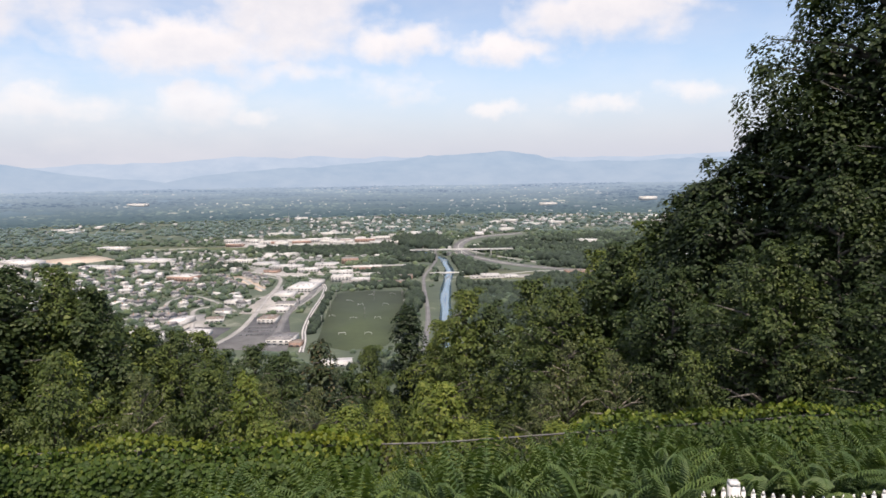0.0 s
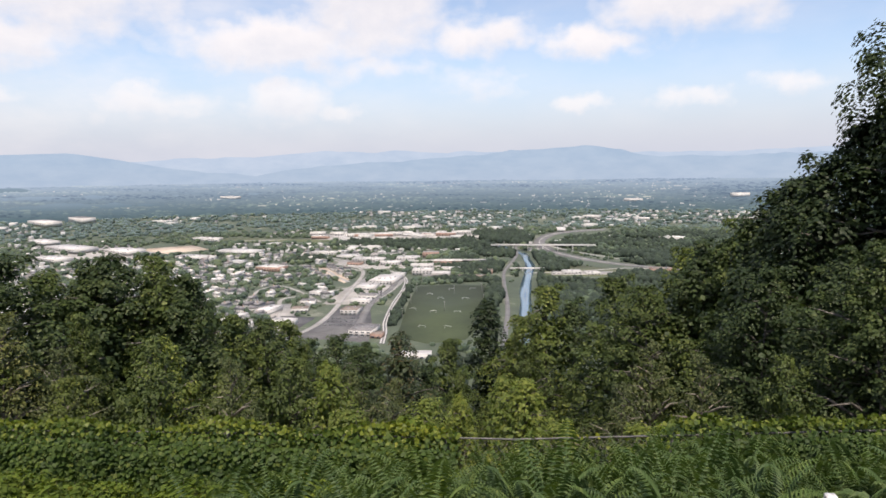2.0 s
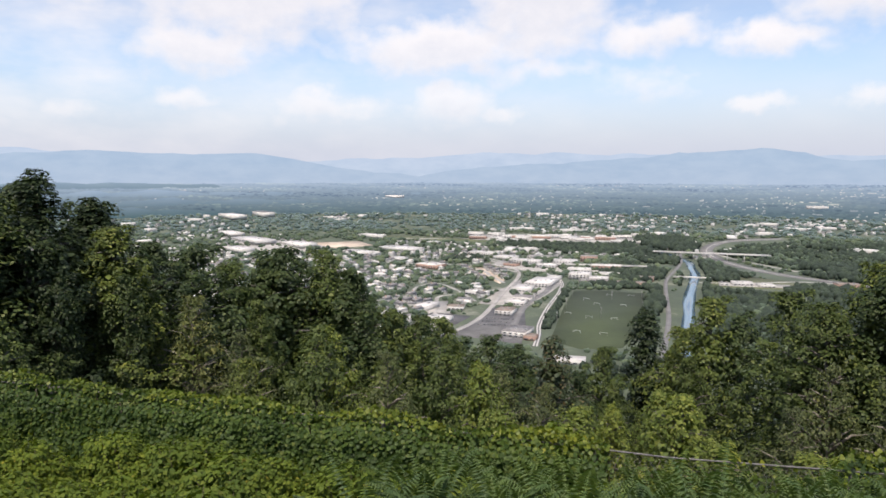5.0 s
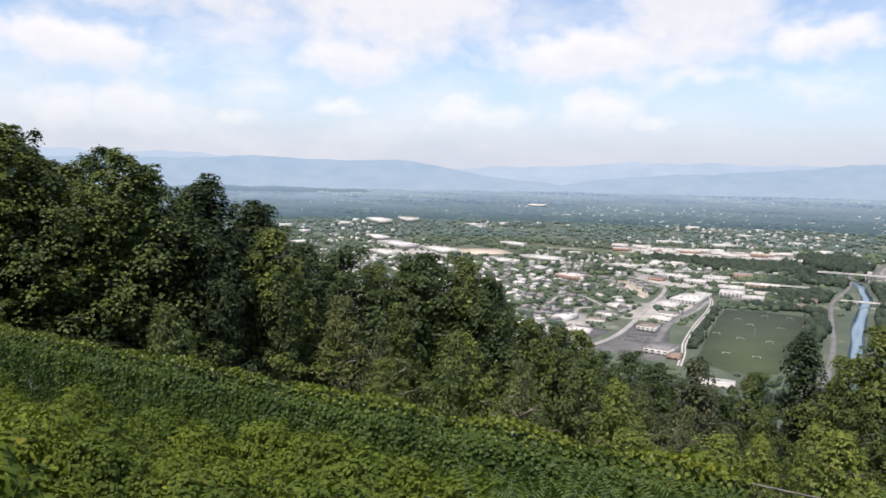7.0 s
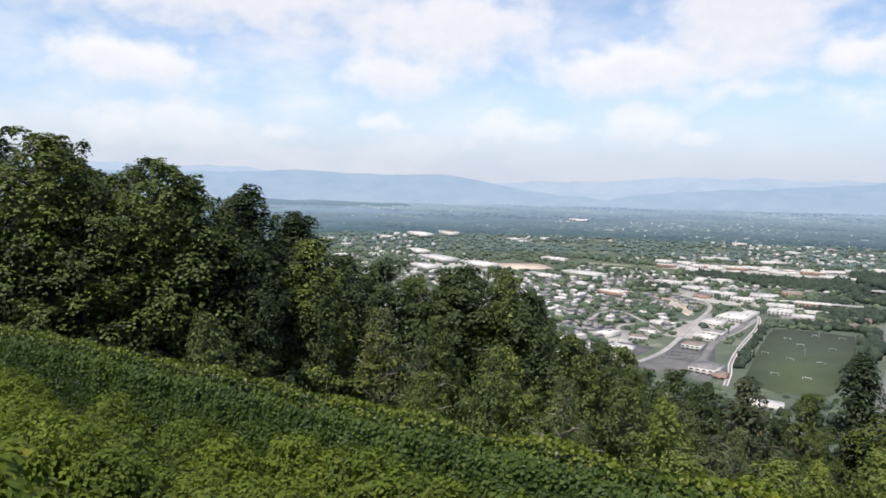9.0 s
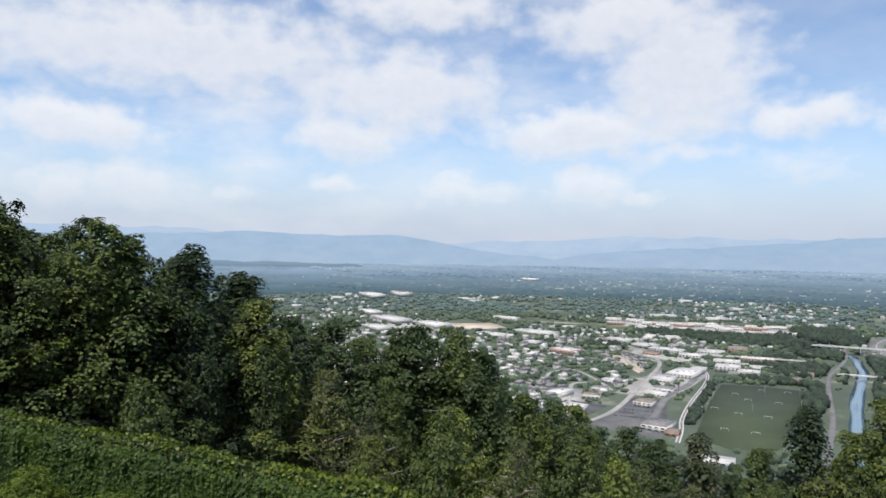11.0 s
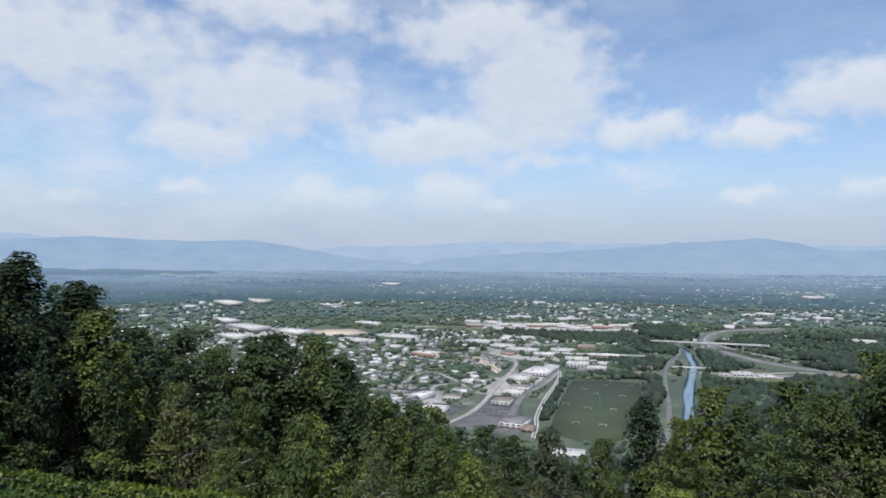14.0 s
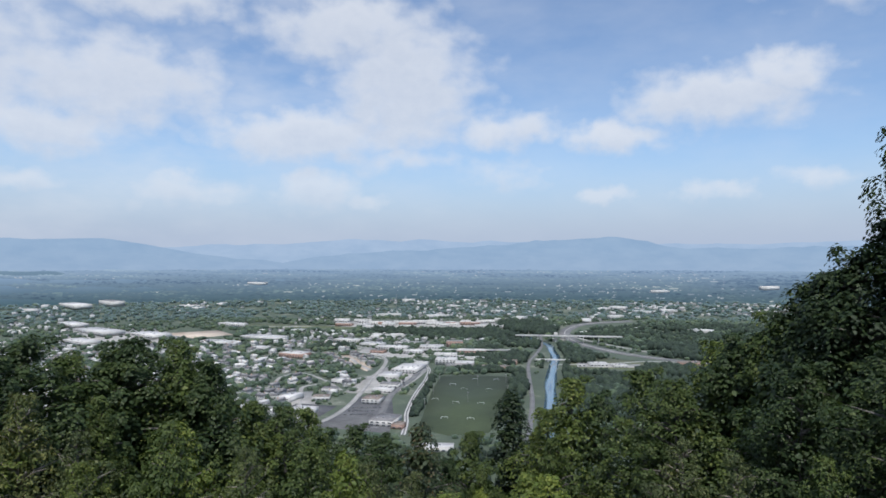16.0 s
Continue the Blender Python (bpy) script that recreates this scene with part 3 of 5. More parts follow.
def set_leaves(b, base, out, face, length, r):
    n = len(base)
    face = face / (np.linalg.norm(face, axis=1)[:, None] + 1e-9)
    out = out - face * (out * face).sum(1)[:, None]
    out /= np.linalg.norm(out, axis=1)[:, None] + 1e-9
    side = np.cross(out, face)
    ln = length * (0.65 + 0.7 * r.random(n))[:, None]
    v = np.stack([base, base + out * ln * 0.5 + side * ln * 0.37 + face * ln * 0.10, base + out * ln, base + out * ln * 0.5 - side * ln * 0.37 + face * ln * 0.10], 1).reshape(-1, 3)
    i = np.arange(n)[:, None] * 4
    b.add(v, np.concatenate([i + (0, 1, 2), i + (0, 2, 3)]))


def spray_cloud(b, centres, ways, sizes, count, length, r, twigs=6, sag=0.34, up=1.15):
    """Leafy sprays at the ends of boughs: shallow domes tilted outwards, their leaves gathered round twigs, bare below."""
    centres, ways, sizes = np.asarray(centres, float), np.asarray(ways, float), np.asarray(sizes, float)
    k = len(centres)
    nrm = ways * 0.75 + (0, 0, up)
    nrm /= np.linalg.norm(nrm, axis=1)[:, None]
    e1 = np.cross(nrm, (0.31, 0.95, 0.08))
    e1 /= np.linalg.norm(e1, axis=1)[:, None]
    e2 = np.cross(nrm, e1)
    rho, phi = np.sqrt(r.random((k, twigs))) * 0.8, r.random((k, twigs)) * 6.283
    pick = np.repeat(np.arange(k), count)
    n = len(pick)
    tw = r.integers(0, twigs, n)
    near = r.normal(size=(n, 2)) * 0.23
    u = rho[pick, tw] * np.cos(phi[pick, tw]) + near[:, 0]
    v = rho[pick, tw] * np.sin(phi[pick, tw]) + near[:, 1]
    d2 = u * u + v * v
    lift = 0.16 * np.sin(pick * 1.7 + tw * 2.3) - sag * d2 + r.normal(size=n) * 0.07 - 0.35 * (near ** 2).sum(1) / 0.1
    sz = sizes[pick][:, None]
    radial = u[:, None] * e1[pick] + v[:, None] * e2[pick]
    base = centres[pick] + sz * (radial + lift[:, None] * nrm[pick])
    face = nrm[pick] + radial * 0.75 + (near[:, :1] * e1[pick] + near[:, 1:] * e2[pick]) * 1.4 + r.normal(size=(n, 3)) * 0.2
    out = near[:, :1] * e1[pick] + near[:, 1:] * e2[pick] + radial * 0.4 + r.normal(size=(n, 3)) * 0.12 - (0, 0, 0.12)
    set_leaves(b, base, out, face, length, r)


KINDS = {
    # height, crown radius, crown foot (share of the height), sprays, leaves a spray, leaf length, material
    "broad": (12.0, 3.0, 0.24, 96, 124, 0.132, OAK),
    "shady": (12.0, 3.2, 0.20, 110, 130, 0.132, DARK_SHADED_OAK),
    "oval": (13.0, 2.5, 0.22, 90, 122, 0.130, OVAL),
    "spire": (13.0, 2.2, 0.18, 88, 110, 0.125, DARK_SHADED_OAK),
    "light": (6.0, 2.0, 0.14, 50, 96, 0.112, LIGHT),
    "sapling": (6.0, 2.0, 0.12, 54, 100, 0.112, OVAL),
    "snag": (8.0, 2.1, 0.42, 34, 84, 0.105, DULL),
    "pine": (12.0, 2.2, 0.42, 46, 110, 0.15, NEEDLE),
    "giant": (20.0, 4.9, 0.06, 560, 210, 0.148, DARK_SHADED_OAK),
}
TREE_LABEL = {
    "broad": "dark green broadleaf tree with dense uneven crown", "shady": "deep green oak with a dense crown, darkened for shade", "oval": "tall green hickory tree with leafy layered crown",
    "spire": "narrow pointed dark green tree on the slope", "light": "young yellow-green maple tree behind the vine fence",
    "sapling": "young mid-green hickory sapling on the slope", "snag": "thin greyish tree with bare pale branches showing", "pine": "sparse pine tree with rusty needles near the gap",
    "giant": "huge oak tree, darkened for shade, towering over the slope",
}


def profile(kind, f):
    """Crown radius, as a share of the widest, at a share f of the crown's height."""
    if kind == "spire":
        return max(0.08, (1 - f) ** 0.75) * min(1, 0.55 + 2.2 * f)
    if kind == "giant":
        return float(np.interp(f, [0, 0.12, 0.45, 0.61, 0.75, 0.85, 1.0], [0.75, 0.9, 1.0, 1.05, 0.8, 0.6, 0.12]))
    if kind == "pine":
        return max(0.15, (1 - f) ** 0.5) * (0.75 + 0.25 * math.sin(f * 19))
    return (0.62 + 1.08 * f if f < 0.35 else 0.06 + 0.94 * (1 - ((f - 0.35) / 0.65) ** 1.7)) * (0.92 + 0.12 * math.sin(9 * f))


def tree_model(kind, seed):
    h, rad, foot, clumps, per, ln, mat = KINDS[kind]
    r = np.random.default_rng(seed)
    root = thing(f"{kind if kind in ('pine',) else 'tree'}", TREE_LABEL[kind], "tree")
    root.name = "pine_tree" if kind == "pine" else "tree"
    wood, crown = Build(), Build()
    lean = r.normal(0, 0.25, 2)
    trunk = np.array([(lean[0] * f * f + 0.12 * math.sin(4 * f + seed), lean[1] * f * f + 0.1 * math.cos(5 * f), h * 0.93 * f) for f in np.linspace(0, 1, 9)])
    r0 = 0.010 * h
    wood.tube(trunk, [r0 * (1.25 if i == 0 else 1) * (1 - 0.9 * i / 8) for i in range(9)], 9)
    part("trunk", wood.mesh("trunk", PALE_BARK if kind == "snag" else BARK, True), root)
    centres, ways, sizes = [], [], []
    lobes = [(r.random() * 6.283, r.random(), 0.5 + 0.9 * r.random()) for _ in range(9)]
    limbs = Build()
    for i in range(clumps):
        f = ((i + r.random()) / clumps) ** 0.92
        a = i * 2.39996 + r.normal(0, 0.35)
        lump = 1.0
        for la, lf, lk in lobes:
            d = math.cos(a - la)
            if d > 0.4 and abs(f - lf) < 0.2:
                lump *= lk
        reach = rad * profile(kind, f) * min(1.08 if kind == "giant" else 1.3, max(0.35 if kind in ("light", "sapling", "snag") else 0.5, lump)) * (0.38 + 0.7 * r.random() ** 0.55)
        z = h * (foot + (0.985 - foot) * f)
        tz = float(np.clip(z - reach * 0.45, h * 0.1, h * 0.9))
        k = tz / (h * 0.93) * 8
        i0 = int(min(7, k))
        start = trunk[i0] + (trunk[i0 + 1] - trunk[i0]) * (k - i0)
        end = np.array((start[0] + reach * math.cos(a), start[1] + reach * math.sin(a), z))
        centres.append(end)
        ways.append((math.cos(a) * (1 - 0.6 * f), math.sin(a) * (1 - 0.6 * f), 0.3 * f))
        sizes.append((0.09 * rad + 0.38) * (0.65 + 0.8 * r.random()) * (1.2 - (0.15 if kind == "giant" else 0.55) * f) * (0.85 if kind in ("spire", "light", "sapling", "snag") else 1))
        if i % (2 if kind in ("snag", "light") else 3) == 0 and (f > 0.12 or kind == "snag"):
            mid = start * 0.5 + end * 0.5 + (0, 0, 0.10 * reach) + r.normal(0, 0.08, 3)
            limbs.tube([start, mid, end + (0, 0, 0.02)], [0.055 * reach ** 0.5 + 0.012, 0.03 * reach ** 0.5 + 0.008, 0.008], 5)
    # thin leaders above the crown
    for i in range(0 if kind == "pine" else 4):
        a, q = r.random() * 6.283, rad * 0.3 * r.random()
        centres.append(trunk[8] + (q * math.cos(a), q * math.sin(a), h * (0.03 + 0.05 * r.random())))
        ways.append((0.3 * math.cos(a), 0.3 * math.sin(a), 0.5))
        sizes.append(0.24 + 0.14 * r.random())
    if kind == "snag":
        for _ in range(11):
            a, z, reach = r.random() * 6.283, h * (0.22 + 0.6 * r.random()), 0.7 + 1.2 * r.random()
            s = np.array((trunk[4][0], trunk[4][1], z - 0.5))
            e = s + (reach * math.cos(a), reach * math.sin(a), 0.7 + 0.5 * r.random())
            limbs.tube([s, s * 0.45 + e * 0.55 + r.normal(0, 0.15, 3), e], [0.03, 0.018, 0.005], 5)
    part("branchwork", limbs.mesh("branchwork", PALE_BARK if kind == "snag" else BARK, True), root)
    spray_cloud(crown, centres, ways, sizes, per, ln, r)
    core = max(20, clumps // 3)
    inner = [trunk[int(2 + 5.4 * q)] + (np.array((math.cos(w), math.sin(w), 0.0)) * rad * 0.26) for q, w in zip(r.random(core), r.random(core) * 6.283)]
    leaf_cloud(crown, inner, np.full(core, 0.30 * rad), 40, ln * 1.9, r, 0.1, 0.8, 0.0)
    part("crown", crown.mesh("crown", mat), root)
    return root


MODELS = {k: [tree_model(k, 11 * n + len(k)) for n in range(c)] for k, c in (("broad", 4), ("shady", 2), ("oval", 3), ("spire", 1), ("light", 2), ("sapling", 2), ("snag", 2), ("pine", 1), ("giant", 1))}
FIRST_USE = {id(m): True for ms in MODELS.values() for m in ms}


def plant(x, y, top, kind, width=1.0, n=None):
    """Sets a tree on the slope so that its tip stands at that height."""
    i = len(PLANTED) if n is None else n
    model = MODELS[kind][i % len(MODELS[kind])]
    z = ground_z(x, y) - 0.15
    s = (top - z) / KINDS[kind][0]
    w = min(1.35, max(0.55, s)) * width
    m = Matrix.LocRotScale((x, y, z), Euler((0, 0, (i * 2.39996) % 6.283)), (w, w, s))
    if FIRST_USE.pop(id(model), None):
        model.matrix_basis = m
        PLANTED.append(model)
        return model
    model_scale = model.scale.copy()
    model.scale = (1, 1, 1)
    ob = copy_thing(model, m)
    model.scale = model_scale
    PLANTED.append(ob)
    return ob


PLANTED = []
SKYLINE = [
    (-23.8, 24.4, 3.2, 'oval'), (-25.9, 29.2, 1.9, 'broad'), (-26.2, 32.1, 1.5, 'broad'), (-26.0, 35.4, 0.3, 'oval'), (-24.3, 36.5, -0.2, 'broad'), (-24.2, 39.5, 0.4, 'oval'),
    (-24.9, 44.8, -1.3, 'oval'), (-25.0, 50.1, -2.6, 'broad'), (-20.0, 47.2, -4.5, 'broad'), (-16.6, 43.3, -4.0, 'broad'), (-15.7, 46.2, -4.7, 'oval'), (-13.1, 47.0, -6.1, 'broad'),
    (-10.6, 45.1, -6.1, 'broad'), (-6.8, 38.4, -3.4, 'pine'), (-5.9, 43.6, -6.8, 'broad'), (-4.8, 46.1, -5.7, 'oval'), (-2.7, 51.2, -4.0, 'spire'), (-0.7, 48.8, -4.7, 'oval'),
    (1.7, 46.4, -2.0, 'oval'), (3.4, 46.4, -3.3, 'broad'), (5.7, 41.2, -0.7, 'oval'), (6.8, 38.6, -0.9, 'broad'), (8.9, 41.8, 0.8, 'oval'), (10.0, 40.4, 1.3, 'broad'),
    (10.7, 38.9, 1.9, 'broad'), (11.3, 37.5, 2.8, 'oval'), (12.2, 34.6, 4.7, 'oval'), (12.4, 33.2, 5.2, 'oval'), (12.8, 30.4, 5.8, 'oval'), (12.7, 22.3, 5.3, 'broad'),
    (10.2, 20.9, 3.3, 'broad'), (10.1, 23.7, 2.8, 'broad'), (10.5, 16.6, 3.1, 'broad'), (9.2, 27.8, 1.6, 'broad'), (-29.9, 13.3, 7.5, 'broad'), (-27.2, 13.3, 7.4, 'oval'),
    (-29.0, 15.2, 6.9, 'broad'), (-26.4, 15.0, 6.0, 'broad'), (-25.4, 16.6, 6.5, 'oval'), (-25.4, 18.8, 5.8, 'broad'), (-25.9, 22.1, 5.5, 'spire'), (-26.2, 25.3, 4.2, 'spire'),
    (-34.2, 12.9, 7.1, 'broad'), (-36.6, 12.1, 8.1, 'broad'), (-28.3, 17.4, 6.1, 'oval'), (-23.4, 38.0, 0.8, 'broad'), (-22.0, 38.8, 0.6, 'oval'), (-20.3, 39.7, -0.7, 'broad'), (-17.8, 40.8, -3.1, 'oval'),
]
UNDER = [
    (-22.3, 23.2, 1.2, 'broad'), (-23.1, 26.2, 0.2, 'oval'), (-21.4, 25.9, -0.0, 'snag'), (-21.7, 32.5, -1.4, 'oval'), (-14.6, 27.2, -1.3, 'light'),
    (-11.2, 25.6, -2.0, 'snag'), (-7.3, 30.0, -3.3, 'snag'), (-3.2, 23.7, -2.6, 'light'), (-3.2, 36.3, -5.1, 'oval'),
    (-0.8, 26.6, -2.4, 'light'), (-15.1, 21.3, -1.2, 'light'), (-10.1, 23.0, -1.3, 'light'), (-4.1, 21.3, -1.7, 'snag'), (-2.0, 24.1, -2.4, 'light'), (3.6, 24.6, -1.9, 'snag'), (-5.0, 26.6, -2.7, 'snag'), (0.8, 36.4, -3.4, 'oval'), (1.3, 21.0, -2.0, 'light'), (5.0, 27.6, -1.3, 'snag'), (6.2, 24.5, -0.9, 'snag'),
    (9.0, 29.5, -0.3, 'broad'), (10.2, 29.3, 1.2, 'oval'), (7.6, 21.3, 0.1, 'light'), (-19.7, 15.3, 1.2, 'light'), 
    (-22.7, 20.4, 1.5, 'broad'), (-16.9, 23.8, -0.9, 'snag'), 
    (-11.5, 20.7, 0.4, 'light'), (-8.8, 20.4, -0.2, 'snag'), (-7.8, 22.4, -0.6, 'light'), (-5.9, 21.6, -0.6, 'light'), 
]
# right-hand trees and some at the left take the shade-darkened leaves
for x, y, top, kind in SKYLINE:
    kind = "shady" if kind == "broad" and x < -23 and y < 27 and int(x * 10) % 2 or x > 11.5 else kind
    plant(x, y, top - 0.22, kind, (1.4 if x < -23 else 1.15) * (1.25 if kind == 'spire' else 1))
for x, y, top, kind in UNDER:
    kind = "sapling" if kind == "light" and (x < -6 or x > 4) and y < 27 else kind
    plant(x, y, top - 0.25, kind, 0.8)
plant(18.7, 27.6, 17.2, "giant", 1.05)
plant(21.5, 31.5, 14.0, "shady", 1.3)
plant(17.8, 22.6, 8.0, "shady", 1.2)
plant(20.5, 21.5, 12.5, "shady", 1.25)
plant(17.5, 18.5, 5.5, "shady", 1.1)
for x, y, top in ((14.6, 27.0, 7.6), (16.2, 30.5, 10.2), (15.6, 23.5, 7.2), (14.4, 31.5, 7.2)):
    plant(x, y, top, "shady", 1.25)
# unseen trees beside the deck, added to shade the slope below it
for x, y, top in ((20.5, 15.0, 24.0), (25.0, 19.0, 25.0), (28.0, 14.0, 24.0), (17.5, 9.5, 17.0)):
    plant(x, y, top, "shady", 1.4)
# dense dark wood on the left of the slope, and young maples just beyond the fence
for x, y, top in ((-31.5, 20.5, 6.4), (-29.5, 24.5, 5.0), (-28.0, 27.5, 3.7), (-24.6, 20.8, 3.4), (-24.2, 24.2, 1.8), (-27.5, 20.0, 5.4), (-31.5, 16.5, 7.0)):
    plant(x, y, top, "shady", 1.25)
for x, y, top in ((-1.75, 13.0, 0.9), (0.0, 14.5, 0.95), (0.7, 13.6, 0.3), (-3.4, 14.2, 0.3), (2.4, 14.0, 0.2)):
    plant(x, y, top, "light", 1.0)
# the slope below, seen through the gaps
r3 = np.random.default_rng(31)
for k in range(14):
    az = radians(-62 + 96 * (k + 0.5 * r3.random()) / 14)
    d = 60 + 16 * r3.random()
    x, y = d * math.sin(az), d * math.cos(az)
    cap = float(np.interp(math.degrees(az), [-62, -45, -30, -20, -12, -7, 0, 8, 16, 30], [-4, -7, -9.5, -13, -15.5, -17, -13.5, -11, -8, -3]))
    top = 5.15 + d * math.tan(radians(cap))
    if top - ground_z(x, y) > 5:
        plant(x, y, top, ("broad", "oval")[k % 2], 1.1)


# ---- the vine-covered fence ----
def leaf_shape(size):
    """A pointed, lobed leaf with a folded midrib, lying along +y."""
    s = size
    return (np.array([(0, 0, 0), (0.42 * s, 0.12 * s, 0.06 * s), (0.5 * s, 0.5 * s, 0.07 * s), (0, s, -0.05 * s), (-0.5 * s, 0.5 * s, 0.07 * s), (-0.42 * s, 0.12 * s, 0.06 * s)]),
            np.array([(0, 1, 2), (0, 2, 3), (0, 3, 4), (0, 4, 5)]))


def scatter_leaves(b, base, way, up, size):
    """Many lobed leaves: each starts at base, points along way and faces up."""
    lv, lt = leaf_shape(1.0)
    way = way / (np.linalg.norm(way, axis=1)[:, None] + 1e-9)
    side = np.cross(way, up)
    side /= np.linalg.norm(side, axis=1)[:, None] + 1e-9
    up = np.cross(side, way)
    n = len(base)
    v = base[:, None] + size[:, None, None] * (lv[None, :, :1] * side[:, None] + lv[None, :, 1:2] * way[:, None] + lv[None, :, 2:] * up[:, None])
    t = lt[None] + (np.arange(n) * len(lv))[:, None, None]
    b.add(v.reshape(-1, 3), t.reshape(-1, 3))


FENCE_TOP = 1.58
fence = thing("chain_link_fence", "weathered chain-link fence on the slope, grown over with vines", "fence", at=(0, 0, 0))
xs = [x for x in np.arange(-33.9, 17.2, 3.0)]
rail = Build().tube([(x, fence_y(x), FENCE_TOP + ground_z(x, fence_y(x))) for x in np.arange(-33, 17.1, 0.5)], [0.013] * 101, 8)
part("top_rail", rail.mesh("top_rail", WEATHERED, True), fence, "dull grey top rail")
for x in xs:
    y = fence_y(x)
    p = Build().tube([(x, y, ground_z(x, y) - 0.1), (x, y, FENCE_TOP + 0.02), (x, y, FENCE_TOP + 0.06)], [0.03, 0.03, 0.012], 8)
    part("fence_post", p.mesh("fence_post", WEATHERED, True), fence)
wire = Build()
for x in np.arange(-1.6, 4.0, 0.07):
    for sgn in (-1, 1):
        z0, z1 = 0.05, FENCE_TOP - 0.02
        xa, xb = x - sgn * 0.4, x + sgn * 0.4
        wire.tube([(xa, fence_y(xa) - 0.026, z0), (xb, fence_y(xb) - 0.026, z1)], [0.0014] * 2, 3)
part("wire_mesh", wire.mesh("wire_mesh", WEATHERED), fence)

vr = np.random.default_rng(5)


def vine(name, x0, x1, thick, crest, hang, density, label):
    """A length of vine hedge: leaves over both faces and heaped on the top."""
    n = int((x1 - x0) * density)
    x = x0 + (x1 - x0) * vr.random(n)
    f = vr.random(n)
    lump = np.array([noise.noise(Vector((a * 0.9, 3.0, 0))) for a in x])
    lump2 = np.array([noise.noise(Vector((a * 3.1, 7.0, c * 2))) for a, c in zip(x, f)])
    top = FENCE_TOP + crest + 0.16 * lump
    z = top - (top - hang) * f ** 1.15
    over = smooth(0.0, 0.2, f)
    d = thick * (0.35 + 0.65 * over) * (0.92 + 0.2 * lump2) * (1 + 0.14 * lump)
    face = np.where(vr.random(n) < 0.8, -1.0, 1.0)
    spread = np.where(f < 0.12, vr.uniform(-1, 1, n), face)
    y = np.array([fence_y(a) for a in x]) + spread * d * (0.72 + 0.28 * vr.random(n))
    base = np.stack([x, y, z], 1)
    way = np.stack([vr.normal(0, 0.6, n), 0.35 * spread + vr.normal(0, 0.3, n), -1.0 * over + 0.35 + vr.normal(0, 0.35, n)], 1)
    up = np.stack([vr.normal(0, 0.35, n), spread + vr.normal(0, 0.3, n), 0.75 + vr.normal(0, 0.3, n)], 1)
    size = 0.038 + 0.030 * vr.random(n) + 0.010 * (lump2 > 0.2)
    # top leaves take the lighter copy, as if the sun lit the crest
    lit_top = f + 0.12 * vr.random(n) < 0.12 + 0.08 * lump
    b, young = Build(), Build()
    scatter_leaves(b, base[~lit_top], way[~lit_top], up[~lit_top], size[~lit_top])
    scatter_leaves(young, base[lit_top], way[lit_top], up[lit_top], size[lit_top])
    stems = Build()
    for a in np.arange(x0 + 0.2, x1, 0.45):
        y0 = fence_y(a) - 0.05
        pts = [(a + 0.12 * math.sin(7 * q + a), y0 - 0.06 * math.sin(3 * q), 0.02 + (FENCE_TOP - 0.05) * q) for q in np.linspace(0, 1, 6)]
        stems.tube(pts, [0.014, 0.012, 0.01, 0.009, 0.008, 0.005], 5)
    hedge = thing(name, label, "vines")
    part("foliage", b.mesh("foliage", VINE), hedge, kind="stuff")
    part("new_growth", young.mesh("new_growth", LIT_VINE), hedge, "yellow-green vine leaves on the crest, sunlight painted in", "stuff")
    part("stalk", stems.mesh("stalk", VINE_BARK, True), hedge, "brown woody stems")


vine("vine_hedge", -27.0, -8.0, 0.42, 0.12, 0.05, 2700, "dense green vine hedge covering the far run of fence")
vine("vine_hedge", -8.0, -0.75, 0.40, 0.10, 0.05, 4300, "dense broad-leaved green vine hedge over the fence")
vine("vine_hedge", -0.8, 2.1, 0.13, 0.0, 0.75, 190, "thin strands of vine trailing along the bare rail")
vine("vine_hedge", 2.0, 3.1, 0.55, 0.22, 0.35, 2600, "bushy clump of yellow-green vine on the rail")
vine("vine_hedge", 3.1, 7.8, 0.34, 0.14, 0.65, 2000, "green vine hanging in swags from the fence")
vine("vine_hedge", 7.8, 17.0, 0.34, 0.10, 0.6, 1100, "shaded dark green vine along the fence")


# ---- ferns, shrubs and weeds between the deck and the fence ----
def fern_model(seed, fronds=9, length=1.0):
    """A rosette of arching feathery fronds on a short stalk, one metre high in all."""
    r = np.random.default_rng(seed)
    b = Build()
    b.tube([(0, 0, -0.3), (0.02, 0.01, 0.2), (0, 0, 0.42)], [0.016, 0.012, 0.009], 5)
    for k in range(fronds):
        a = 6.283 * k / fronds + r.normal(0, 0.25)
        ln = length * (0.7 + 0.45 * r.random())
        rise, fallz = 0.85 + 0.5 * r.random(), 0.5 + 0.25 * r.random()
        fwd = np.array((math.cos(a), math.sin(a), 0.0))
        sd = np.array((-math.sin(a), math.cos(a), 0.0))
        foot = np.array((0, 0, 0.25 + 0.17 * r.random()))
        line = [foot + fwd * ln * 1.05 * f + np.array((0, 0, ln * (rise * f - fallz * f * f))) for f in np.linspace(0.02, 1, 25)]
        b.tube(line[::6], [0.006, 0.005, 0.004, 0.003, 0.001], 3)
        for i in range(3, 24):
            f = i / 24
            w = ln * 0.19 * math.sin(math.pi * (0.15 + 0.85 * f)) ** 0.8 + 0.012
            p, q = line[i], line[i + 1]
            d = (q - p) * 0.75
            for s in (-1, 1):
                tip = p + sd * s * w + d * 1.5 + np.array((0, 0, -0.25 * w))
                b.add([p - d * 0.1, p + sd * s * w * 0.5 + (0, 0, 0.03 * w), tip, p + d * 0.55], [(0, 1, 2), (0, 2, 3)])
    return b


